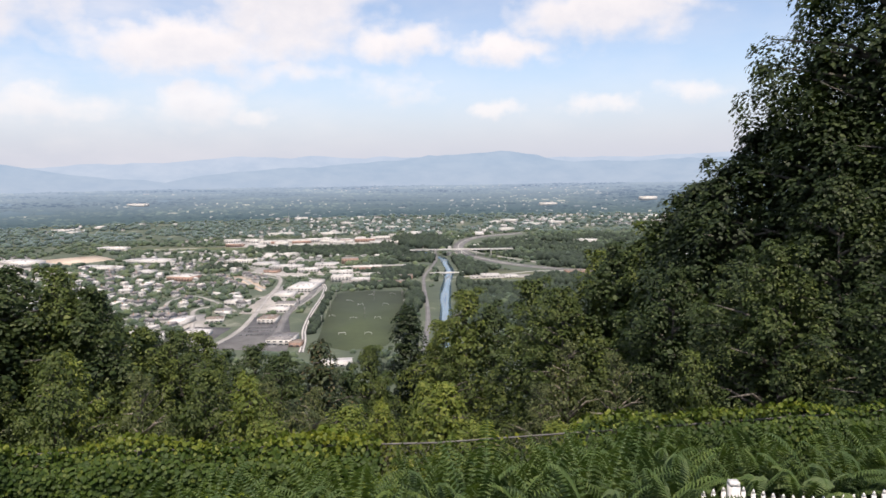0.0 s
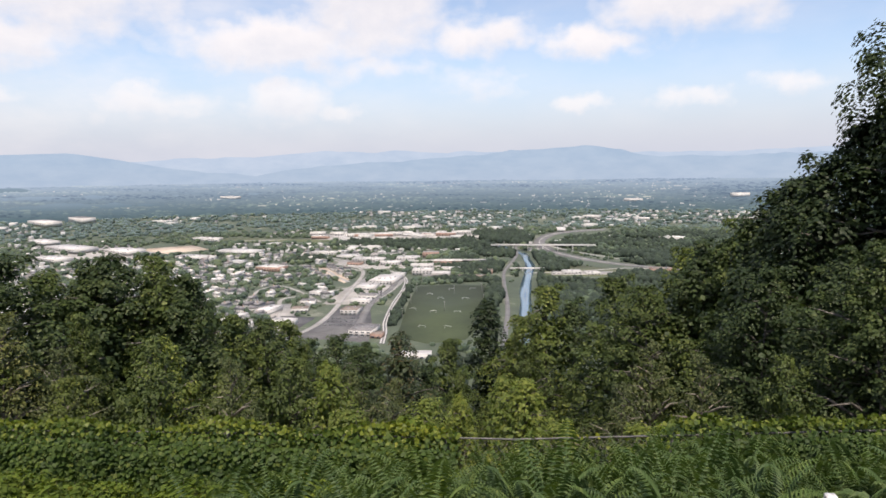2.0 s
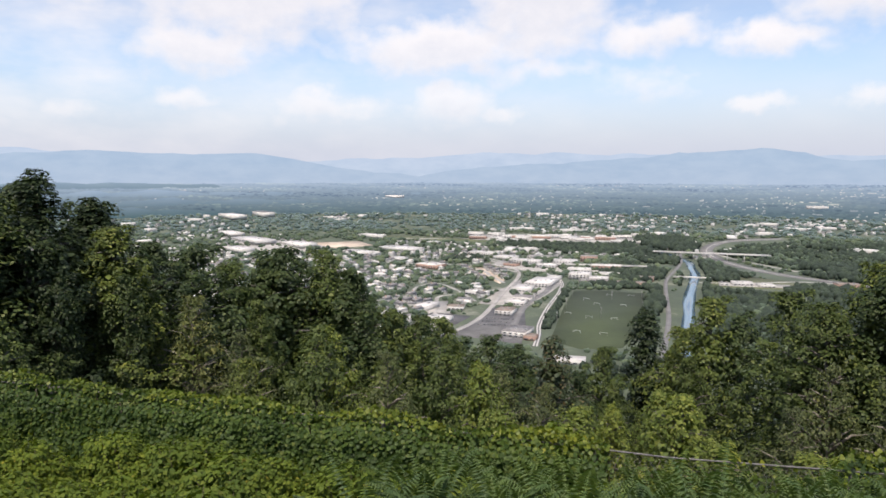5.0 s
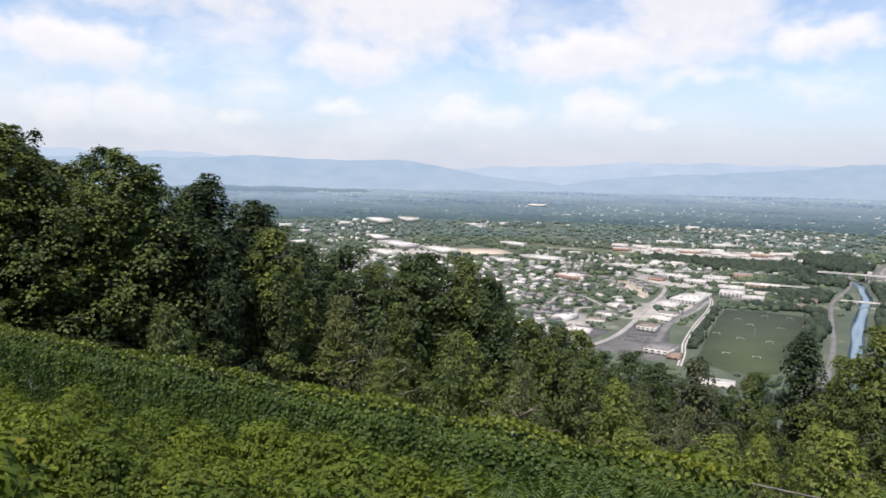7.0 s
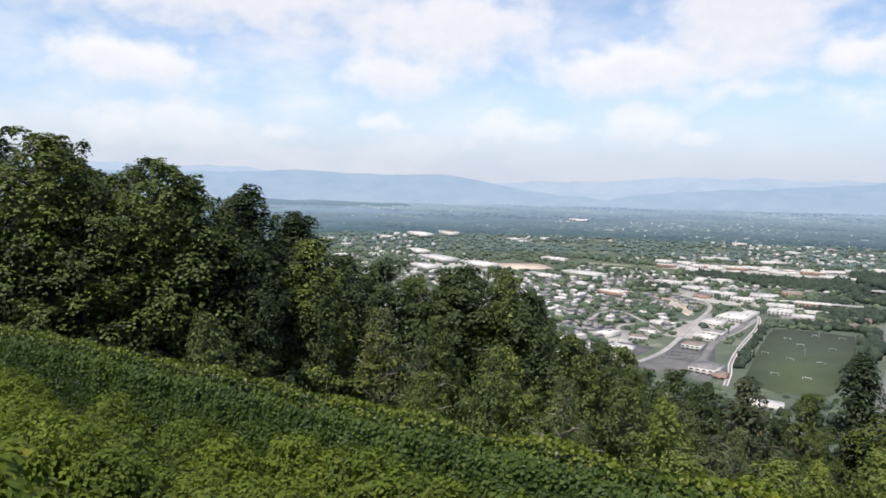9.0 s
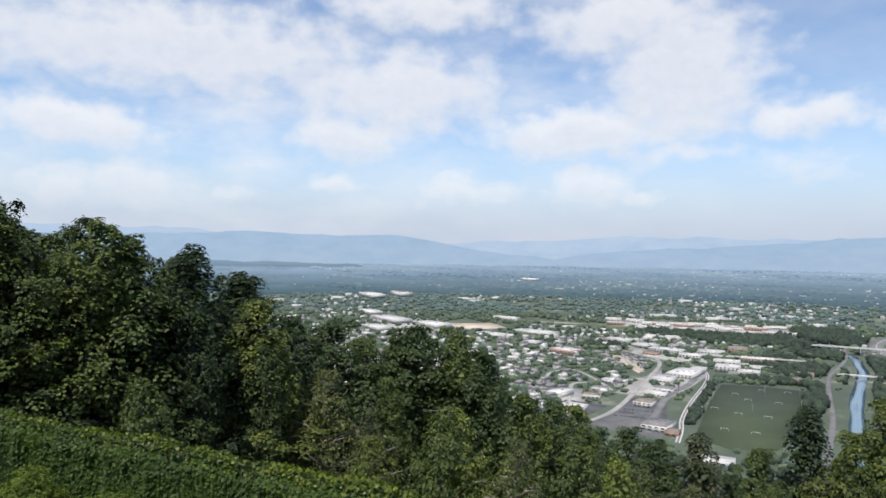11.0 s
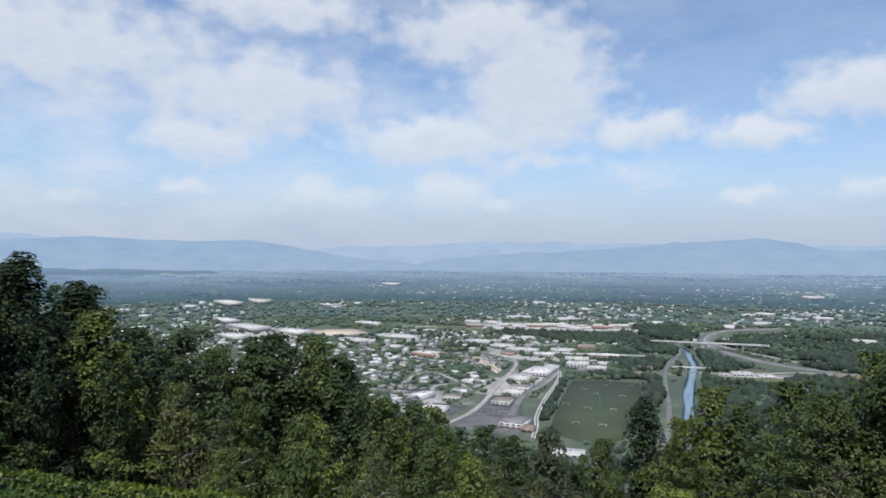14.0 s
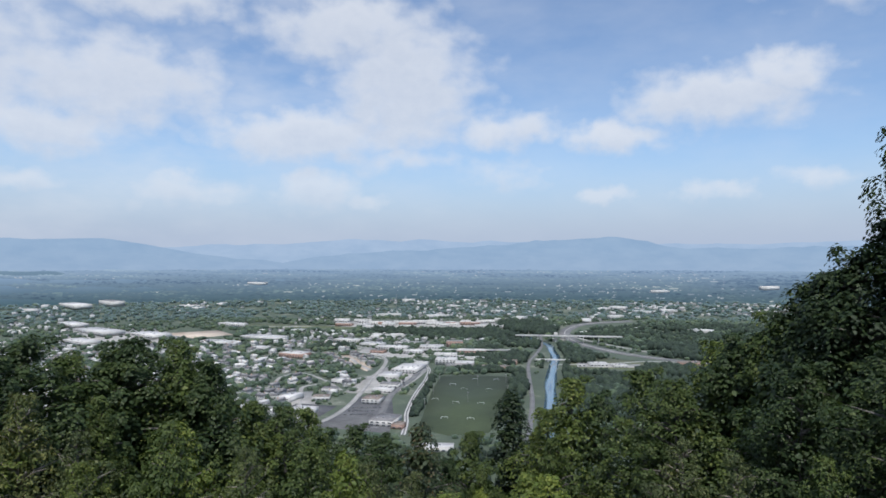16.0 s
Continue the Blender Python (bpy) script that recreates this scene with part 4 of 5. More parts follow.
def shrub_model(seed, height, spread, clumps, per, ln):
    """A billowing shrub: leafy sprays over a mound, on thin stems."""
    r = np.random.default_rng(seed)
    stems, leaves, centres, ways, sizes = Build(), Build(), [], [], []
    for k in range(clumps):
        a, q = k * 2.39996, ((k + 0.5) / clumps) ** 0.5
        z = height * (1 - 0.72 * q ** 2.2) * (0.78 + 0.3 * r.random())
        e = np.array((spread * q * math.cos(a), spread * q * math.sin(a), z))
        centres.append(e)
        ways.append((0.9 * q * math.cos(a), 0.9 * q * math.sin(a), 0.1))
        sizes.append(0.17 + 0.12 * r.random())
        if k % 3 == 0:
            stems.tube([(e[0] * 0.15, e[1] * 0.15, 0), e * (0.5, 0.5, 0.55), e], [0.010, 0.007, 0.003], 3)
    spray_cloud(leaves, centres, ways, sizes, per, ln, r, 4, 0.3, 0.7)
    return stems, leaves


fern_meshes = [fern_model(s, 8 + s % 3, 0.9 + 0.1 * (s % 3)).mesh("fronds", FERN) for s in range(4)]
r5 = np.random.default_rng(77)
count = 0
for k in range(900):
    x = -3.0 + 12.0 * r5.random()
    back = r5.random()
    y = fence_y(x) - 0.75 - 3.2 * back
    dens = float(np.interp(x, [-6.5, -3, 0, 3, 10], [0.0, 0.0, 0.7, 1.0, 1.0]))
    if r5.random() > dens or count >= 250:
        continue
    if x > 2.2 and y < 8.2:
        continue
    reach = math.hypot(x - 0.14, y - 0.5)
    low = float(np.interp(x, [-6, -2, 0, 3, 10], [25.5, 24.8, 23.0, 21.8, 21.0]))
    top = 5.126 - reach * math.tan(radians(low + 2.6 * r5.random())) * math.cos(math.atan2(x, y))
    s = (top - ground_z(x, y)) / 0.95
    if s < 0.35 or s > 1.7:
        continue
    count += 1
    f = solid("fern", fern_meshes[k % 4], "green fern with arching feathery fronds on the bank", "fern", "ferns on the bank")
    w = min(0.75, max(0.45, s)) * (0.55 + 0.3 * r5.random())
    f.matrix_basis = Matrix.LocRotScale((x, y, ground_z(x, y)), Euler((r5.normal(0, 0.1), r5.normal(0, 0.1), 6.28 * r5.random())), (w, w, s))

shrubs = []
for s, (h, sp, cl, per, ln, lab) in enumerate([(1.3, 0.95, 52, 50, 0.078, "leafy green bramble shrub on the bank"), (1.5, 0.85, 52, 50, 0.074, "tall leafy green weed shrub"),
                                               (1.0, 1.0, 52, 50, 0.084, "low broad-leaved green shrub")]):
    st, lv = shrub_model(90 + s, h, sp, cl, per, ln)
    ob = thing("shrub", lab, "shrub", "shrubs on the bank")
    part("stalk", st.mesh("stalk", VINE_BARK, True), ob)
    part("foliage", lv.mesh("foliage", SHRUB), ob)
    shrubs.append(ob)
used = set()


def bush(x, y, k, s, turn):
    if math.hypot(x - 0.1, y - 0.8) < 5.0:
        return
    m = Matrix.LocRotScale((x, y, ground_z(x, y) - 0.05), Euler((0, 0, turn)), (s, s, s))
    if k not in used:
        used.add(k)
        shrubs[k].matrix_basis = m
        return
    keep = shrubs[k].scale.copy()
    shrubs[k].scale = (1, 1, 1)
    copy_thing(shrubs[k], m)
    shrubs[k].scale = keep


SHRUB_H = (1.3, 1.5, 1.0)
for k in range(70):
    x = -14 + 14.5 * r5.random() ** 0.8
    back = fence_y(x) - 0.9 - 6.6 * r5.random()
    y = max(back, 0.3 * abs(x))
    if x > -1.6 and y < 4.0 or math.hypot(x, y) < 5.4:
        continue
    if r5.random() > float(np.interp(x, [-17, -4, 0.5], [1, 0.95, 0.25])):
        continue
    # no taller than leaves the vines in sight from the deck
    reach = math.hypot(x, y)
    az = math.atan2(x, y)
    far = reach
    while far * math.cos(az) < fence_y(far * math.sin(az)) and far < 40:
        far += 0.2
    cap = 5.1 - (5.1 - 0.5) * reach / far
    h = (cap - ground_z(x, y)) * (0.5 + 0.5 * r5.random())
    if h > 0.25:
        bush(x, y, k % 3, min(1.25, h / SHRUB_H[k % 3]), 6.28 * r5.random())
for k in range(36):
    az, reach = radians(-78 + 62 * r5.random()), 5.3 + 2.0 * r5.random()
    x, y = reach * math.sin(az), reach * math.cos(az)
    bush(x, y, k % 3, 0.32 + 0.3 * r5.random(), 6.28 * r5.random())
for k in range(26):
    x, y = -8.0 + 5.2 * r5.random(), 4.3 + 2.6 * r5.random()
    bush(x, y, k % 3, 0.45 + 0.25 * r5.random(), 6.28 * r5.random())
for k in range(12):
    x, y = -12.5 + 6.0 * r5.random(), 3.4 + 2.4 * r5.random()
    bush(x, y, k % 3, 0.55 + 0.2 * r5.random(), 6.28 * r5.random())
for k in range(16):
    x = -21.0 + 11.0 * (k + r5.random()) / 16
    bush(x, fence_y(x) - 0.8 - 1.1 * r5.random(), k % 3, 0.5 + 0.2 * r5.random(), 6.28 * r5.random())
for k in range(14):
    x, y = -6.6 + 3.2 * r5.random(), 4.9 + 1.6 * r5.random()
    bush(x, y, k % 3, 0.5 + 0.16 * r5.random(), 6.28 * r5.random())
for k in range(17):
    x = -7.6 + 7.2 * (k + 0.6 * r5.random()) / 17
    y = fence_y(x) - 1.25 - 0.5 * r5.random()
    top = 5.12 - math.hypot(x - 0.1, y - 0.5) * math.tan(radians(24.2 + 1.2 * r5.random())) * math.cos(math.atan2(x, y))
    bush(x, y, k % 3, min(1.0, max(0.35, (top - ground_z(x, y)) / SHRUB_H[k % 3])), 6.28 * r5.random())
# scrub just beyond the fence
for k in range(18):
    x = -24 + 30 * (k + r5.random()) / 18
    y = fence_y(x) + 1.2 + 2.6 * r5.random()
    bush(x, y, k % 3, 0.9 + 0.5 * r5.random(), 6.28 * r5.random())

# ---- white picket fence and handrail below the deck ----
picket_fence = thing("picket_fence", "white vinyl picket fence with scalloped tops on the bank", "fence")
P0, P1 = np.array((3.22, 7.66)), np.array((5.02, 7.60))
step = (P1 - P0) / 17
turn = math.atan2(step[1], step[0])
for panel in (0, 1, -1):
    a = P0 + (P1 - P0) * panel
    g = ground_z(*a)
    post = Build().box(a[0], a[1], g - 0.1, 0.105, 0.105, 1.77 - g + 0.1, turn).box(a[0], a[1], 1.77, 0.105, 0.105, 0.045, turn, 0.93)
    if panel >= 0:
        part("post", post.mesh("post", VINYL), picket_fence)
    for rail_z in (0.98, 1.40):
        c = a + (P1 - P0) * 0.5
        part("rail", Build().box(c[0], c[1], rail_z, float(np.linalg.norm(P1 - P0)) - 0.11, 0.035, 0.07, turn).mesh("rail", VINYL), picket_fence)
    for k in range(14 if panel < 0 else 1, 17):
        q = a + step * k
        dip = 0.13 * (1 - ((k - 8.5) / 8.5) ** 2)
        zt = 1.775 - dip
        pk = Build().box(q[0], q[1], 0.85, 0.042, 0.02, zt - 0.045 - 0.85, turn).box(q[0], q[1], zt - 0.045, 0.042, 0.02, 0.045, turn, 0.3)
        part("picket", pk.mesh("picket", VINYL), picket_fence)
handrail = thing("handrail", "black painted metal handrail beside the picket fence", "handrail")
hr = Build().tube([(3.38, 6.85, 1.77), (4.03, 6.92, 1.78), (5.63, 7.1, 1.83)], [0.022] * 3, 8)
part("rail", hr.mesh("rail", BLACK_METAL, True), handrail)
for x in (3.5, 5.3):
    gz = ground_z(x, 6.9)
    part("upright", Build().tube([(x, 6.865 + 0.11 * (x - 3.5), gz - 0.05), (x, 6.865 + 0.11 * (x - 3.5), 1.78)], [0.018] * 2, 8).mesh("upright", BLACK_METAL, True), handrail)


# ---- the valley: roads, river, fields ----
def ground_patch(name, pts, mat, lift, label, category):
    """A flat piece of ground with its own edge, laid a little above the valley floor."""
    p = np.asarray(pts, float)
    c = p.mean(0)
    v = [(c[0], c[1], ground_z(*c) + lift)] + [(a, b, ground_z(a, b) + lift) for a, b in p] + [(a, b, ground_z(a, b) - 0.6) for a, b in p]
    n = len(p)
    t = []
    for i in range(n):
        j = (i + 1) % n
        t += [(0, 1 + i, 1 + j), (1 + i, 1 + n + i, 1 + n + j), (1 + i, 1 + n + j, 1 + j)]
    me = tri_mesh(name, v, t, mat)
    bm = bmesh.new()
    bm.from_mesh(me)
    bmesh.ops.recalc_face_normals(bm, faces=bm.faces)
    bm.to_mesh(me)
    bm.free()
    return solid(name, me, label, category, kind="structure")


ROADS = {
    "river_road": (curve([(-27, 900), (-27, 1140), (-40, 1400), (-45, 1583), (-30, 1750), (-20, 1908), (-25, 2080)], 6), 8, GREY_LANE, "grey riverside road beside the river"),
    "main_street": (curve([(-330, 900), (-312, 1042), (-338, 1305), (-374, 1576), (-480, 1750), (-640, 1900)], 6), 9, CONCRETE, "grey main street through the town"),
    "side_street": (curve([(-374, 1576), (-450, 1640), (-560, 1660), (-700, 1560), (-790, 1420)], 6), 8, CONCRETE, "curving side street among houses"),
    "rail_track": (curve([(-190, 900), (-200, 970), (-213, 1038), (-227, 1178), (-238, 1356), (-262, 1490), (-330, 1600), (-470, 1690)], 6), 8, GREY_LANE, "dark railway bed curving past the playing field"),
    "service_road": (curve([(-236, 930), (-252, 1040), (-268, 1190), (-262, 1330), (-268, 1440)], 6), 12, GREY_LANE, "grey service road behind the warehouses"),
    "highway": (curve([(380, 1600), (303, 1655), (230, 1715), (160, 1800), (98, 1922), (64, 2032), (46, 2120), (55, 2212), (92, 2307), (151, 2360), (270, 2410)], 6), 34, GREY_LANE, "grey divided highway curving across the valley"),
    "ramp": (curve([(380, 1660), (250, 1800), (150, 1960), (70, 2090), (50, 2180)], 6), 10, CONCRETE, "pale concrete highway ramp"),
    "far_road": (curve([(-900, 2100), (-600, 2200), (-400, 2260), (-170, 2290)], 6), 16, CONCRETE, "pale road along the rail yard"),
    "mill_street": (curve([(-640, 1700), (-478, 1594), (-420, 1500), (-367, 1414)], 6), 9, CONCRETE, "pale street sloping through the town"),
    "lower_street": (curve([(-345, 930), (-372, 1000), (-413, 1127), (-440, 1215), (-397, 1264), (-345, 1350)], 6), 8, CONCRETE, "pale street between houses and shops"),
    "upper_street": (curve([(-560, 1100), (-501, 1196), (-520, 1300), (-500, 1360), (-429, 1290), (-362, 1190)], 6), 7, CONCRETE, "pale curving street among gardens"),
    "depot_street": (curve([(-600, 1880), (-504, 1803), (-415, 1690), (-364, 1653), (-284, 1632), (-170, 1650)], 6), 9, CONCRETE, "pale street past the depots"),
    "park_road": (curve([(20, 1560), (110, 1580), (220, 1640), (300, 1640)], 6), 9, CONCRETE, "park road by the river"),
}
for name, (line, width, mat, label) in ROADS.items():
    solid("road_" + name if "road" not in name else name, Build().strip(line, width, 0.35).mesh(name, mat), label, "road", kind="structure")
hw = ROADS["highway"][0]
solid("road_median", Build().strip(hw, 3.0, 0.85).mesh("median", CONCRETE), "pale concrete median of the highway", "road", kind="structure")
for i in (-1, 1):
    ln = np.stack([np.interp(np.linspace(0, len(ROADS["rail_track"][0]) - 1, 60), np.arange(len(ROADS["rail_track"][0])), ROADS["rail_track"][0][:, k]) for k in (0, 1)], 1)
    ln[:, 0] += i * 2.2
    solid("rail_track", Build().strip(ln, 1.5, 0.75).mesh("rail", PALE_CONCRETE), "pale railway track on a dark bed", "railway", kind="structure")
RIVER = curve([(2, 860), (3, 1050), (3, 1192), (2, 1300), (5, 1432), (10, 1560), (14, 1688), (6, 1800), (-5, 1930), (-60, 2060), (-160, 2180)], 6)
solid("water", Build().strip(RIVER, [19 + 4 * math.sin(i * 0.23) ** 2 for i in range(len(RIVER))], 0.3).mesh("river", WATER), "narrow bright river reflecting the sky", "river", kind="structure")
ground_patch("playing_field", [(-178, 940), (-184, 1010), (-203, 1200), (-212, 1365), (-150, 1385), (-78, 1380), (-62, 1200), (-66, 1000), (-80, 930), (-130, 905)], LAWN, 0.25,
             "mown green sports field by the river", "field")
ground_patch("park_lawn", [(40, 1390), (180, 1400), (210, 1470), (120, 1500), (45, 1480)], LAWN, 0.25, "green park lawn across the river", "field")
ground_patch("park_meadow", [(40, 1510), (190, 1520), (260, 1610), (140, 1680), (40, 1640)], MEADOW, 0.22, "pale dry meadow across the river", "field")
ground_patch("parking_lot", [(-330, 930), (-210, 905), (-225, 1000), (-262, 1150), (-318, 1140), (-318, 1000)], ASPHALT, 0.28, "dark asphalt parking lot among warehouses", "parking lot")
ground_patch("parking_lot", [(-400, 960), (-335, 950), (-330, 1060), (-400, 1070)], ASPHALT, 0.28, "dark asphalt yard beside the main street", "parking lot")
ground_patch("concrete_yard", [(-352, 1170), (-262, 1175), (-252, 1330), (-250, 1440), (-262, 1500), (-345, 1480), (-352, 1330)], CONCRETE, 0.24, "pale concrete yard round the warehouses", "yard")
ground_patch("gravel_lot", [(-470, 1690), (-395, 1620), (-240, 1600), (-160, 1620), (-150, 1690), (-300, 1830), (-480, 1800)], CONCRETE, 0.24, "pale gravel lots among the town's warehouses", "yard")
ground_patch("gravel_lot", [(-1380, 1760), (-1180, 1640), (-1040, 1780), (-1040, 1880), (-1220, 1990), (-1420, 1930)], CONCRETE, 0.24, "pale lots round the far warehouses", "yard")
ground_patch("gravel_lot", [(-560, 1625), (-473, 1664), (-377, 1483), (-372, 1400), (-468, 1545)], DIRT, 0.26, "pale sandy lots between the town's streets", "yard")
ground_patch("gravel_lot", [(-460, 1150), (-408, 1175), (-364, 1064), (-392, 1040)], CONCRETE, 0.26, "pale paved lot beside the shops", "yard")
ground_patch("riverside_lot", [(60, 1530), (190, 1540), (200, 1590), (60, 1585)], CONCRETE, 0.3, "pale paved lot by the park", "yard")
ground_patch("rail_yard", [(-680, 2150), (-500, 2190), (-160, 2240), (-150, 2330), (-420, 2350), (-690, 2280)], CONCRETE, 0.3, "wide pale rail yard with freight sheds", "yard")
ground_patch("earth_lot", [(-1000, 1850), (-1130, 1900), (-1000, 2000), (-920, 1940)], DIRT, 0.3, "bare pinkish earth lot under construction", "yard")
ground_patch("meadow_strip", [(-950, 2080), (-600, 2130), (-600, 2175), (-960, 2150)], MEADOW, 0.25, "strip of pale meadow along the road", "field")
ground_patch("far_meadow", [(420, 1980), (640, 1900), (700, 1990), (470, 2080)], MEADOW, 0.25, "pale green meadow by the highway", "field")

# goals and painted lines on the field
for gx, gy in ((-150, 1000), (-112, 1000), (-148, 1110), (-108, 1110), (-150, 1230), (-105, 1230), (-185, 1130), (-140, 1330), (-100, 1335), (-175, 1270)):
    goal = thing("goal", "small white sports goal on the grass", "goal", "goals on the field", at=(gx, gy, ground_z(gx, gy) + 0.25))
    for gx2 in (-5, 5):
        part("post", Build().tube([(gx2, 0, 0), (gx2, 0, 3.2)], [0.16] * 2, 5).mesh("post", PAINT), goal)
        part("net_bar", Build().tube([(gx2, 0, 3.1), (gx2, 2.6, 0.1)], [0.1] * 2, 4).mesh("net_bar", PAINT), goal)
    part("crossbar", Build().tube([(-5, 0, 3.2), (5, 0, 3.2)], [0.2] * 2, 5).mesh("crossbar", PAINT), goal)
for px, py in ((-190, 1060), (-72, 1060), (-196, 1180), (-70, 1190), (-204, 1300), (-80, 1310), (-130, 1120), (-130, 1280)):
    pole = thing("light_pole", "tall thin grey light pole beside the sports field", "light pole", "light poles round the field", at=(px, py, ground_z(px, py)))
    part("mast", Build().tube([(0, 0, 0), (0, 0, 17)], [0.32, 0.2], 6).mesh("mast", CONCRETE), pole)
    part("lamp_bar", Build().box(0, 0, 16.4, 3.2, 0.5, 0.8).mesh("lamp_bar", STEEL), pole)


def overpass(name, a, b, width, height, piers, label):
    ob = thing(name, label, "bridge")
    a, b = np.asarray(a, float), np.asarray(b, float)
    mid, d = (a + b) / 2, b - a
    ln, turn = float(np.hypot(*d)), math.atan2(d[1], d[0])
    g = ground_z(*mid)
    part("deck", Build().box(mid[0], mid[1], g + height + 1.6, ln, width, 1.8, turn).mesh("deck", PALE_CONCRETE), ob)
    nx, ny = -math.sin(turn), math.cos(turn)
    for s in (-1, 1):
        part("parapet", Build().box(mid[0] + s * nx * (width / 2 - 0.3), mid[1] + s * ny * (width / 2 - 0.3), g + height + 3.4, ln, 0.5, 1.1, turn).mesh("parapet", PALE_CONCRETE), ob)
    for k in range(piers):
        q = a + d * (k + 0.5) / piers
        part("pier", Build().box(q[0], q[1], ground_z(*q) - 0.5, 2.2, width * 0.7, height + 2.2, turn).mesh("pier", PALE_CONCRETE), ob)


overpass("road_bridge", (-95, 1986), (200, 1984), 18, 15.0, 7, "long pale concrete road bridge over the highway")
overpass("foot_bridge", (-32, 1590), (46, 1596), 6, 3.0, 4, "low concrete bridge across the river")
overpass("street_bridge", (-360, 1700), (-95, 1740), 10, 4.0, 6, "pale concrete viaduct beside warehouses")


# ---- buildings ----
def block(x, y, sx, sy, h, turn, roof, wall, label, windows=True, category="building", name="warehouse", gable=0.0, bays=0):
    """A flat or gabled building with parapet, window bands, doors and roof units."""
    ob = thing(name, label, category, at=(x, y, ground_z(x, y)))
    ob.rotation_euler = (0, 0, turn)
    part("wall", Build().box(0, 0, -1, sx, sy, h + 1).mesh("wall", wall), ob)
    if gable:
        part("roof", Build().gable(0, 0, h + 0.05, sx, sy, gable, 0, 0.8).mesh("roof", roof), ob)
    else:
        part("roof", Build().box(0, 0, h + 0.02, sx - 0.8, sy - 0.8, 0.25).mesh("roof", roof), ob)
        rim = Build()
        for cx, cy, w, d in ((0, sy / 2 - 0.2, sx + 0.1, 0.4), (0, -sy / 2 + 0.2, sx + 0.1, 0.4), (sx / 2 - 0.2, 0, 0.4, sy - 0.8), (-sx / 2 + 0.2, 0, 0.4, sy - 0.8)):
            rim.box(cx, cy, h + 0.01, w, d, 0.8)
        part("parapet", rim.mesh("parapet", roof), ob)
        r = np.random.default_rng(int(abs(x) * 7 + abs(y)))
        for _ in range(int(min(6, 1 + sx * sy / 700))):
            part("roof_unit", Build().box(r.uniform(-0.38, 0.38) * sx, r.uniform(-0.38, 0.38) * sy, h + 0.27, r.uniform(2, 4), r.uniform(2, 4), 1.6).mesh("roof_unit", STEEL), ob)
    if windows:
        nb = max(2, int(sx / 7))
        for s in range(max(1, int(h / 4))):
            for k in range(nb):
                cx = -sx / 2 + sx * (k + 0.5) / nb
                part("window", Build().box(cx, -sy / 2 - 0.02, 1.2 + 3.6 * s, sx / nb * 0.55, 0.16, 1.7).mesh("window", GLASS_DARK), ob)
    return ob


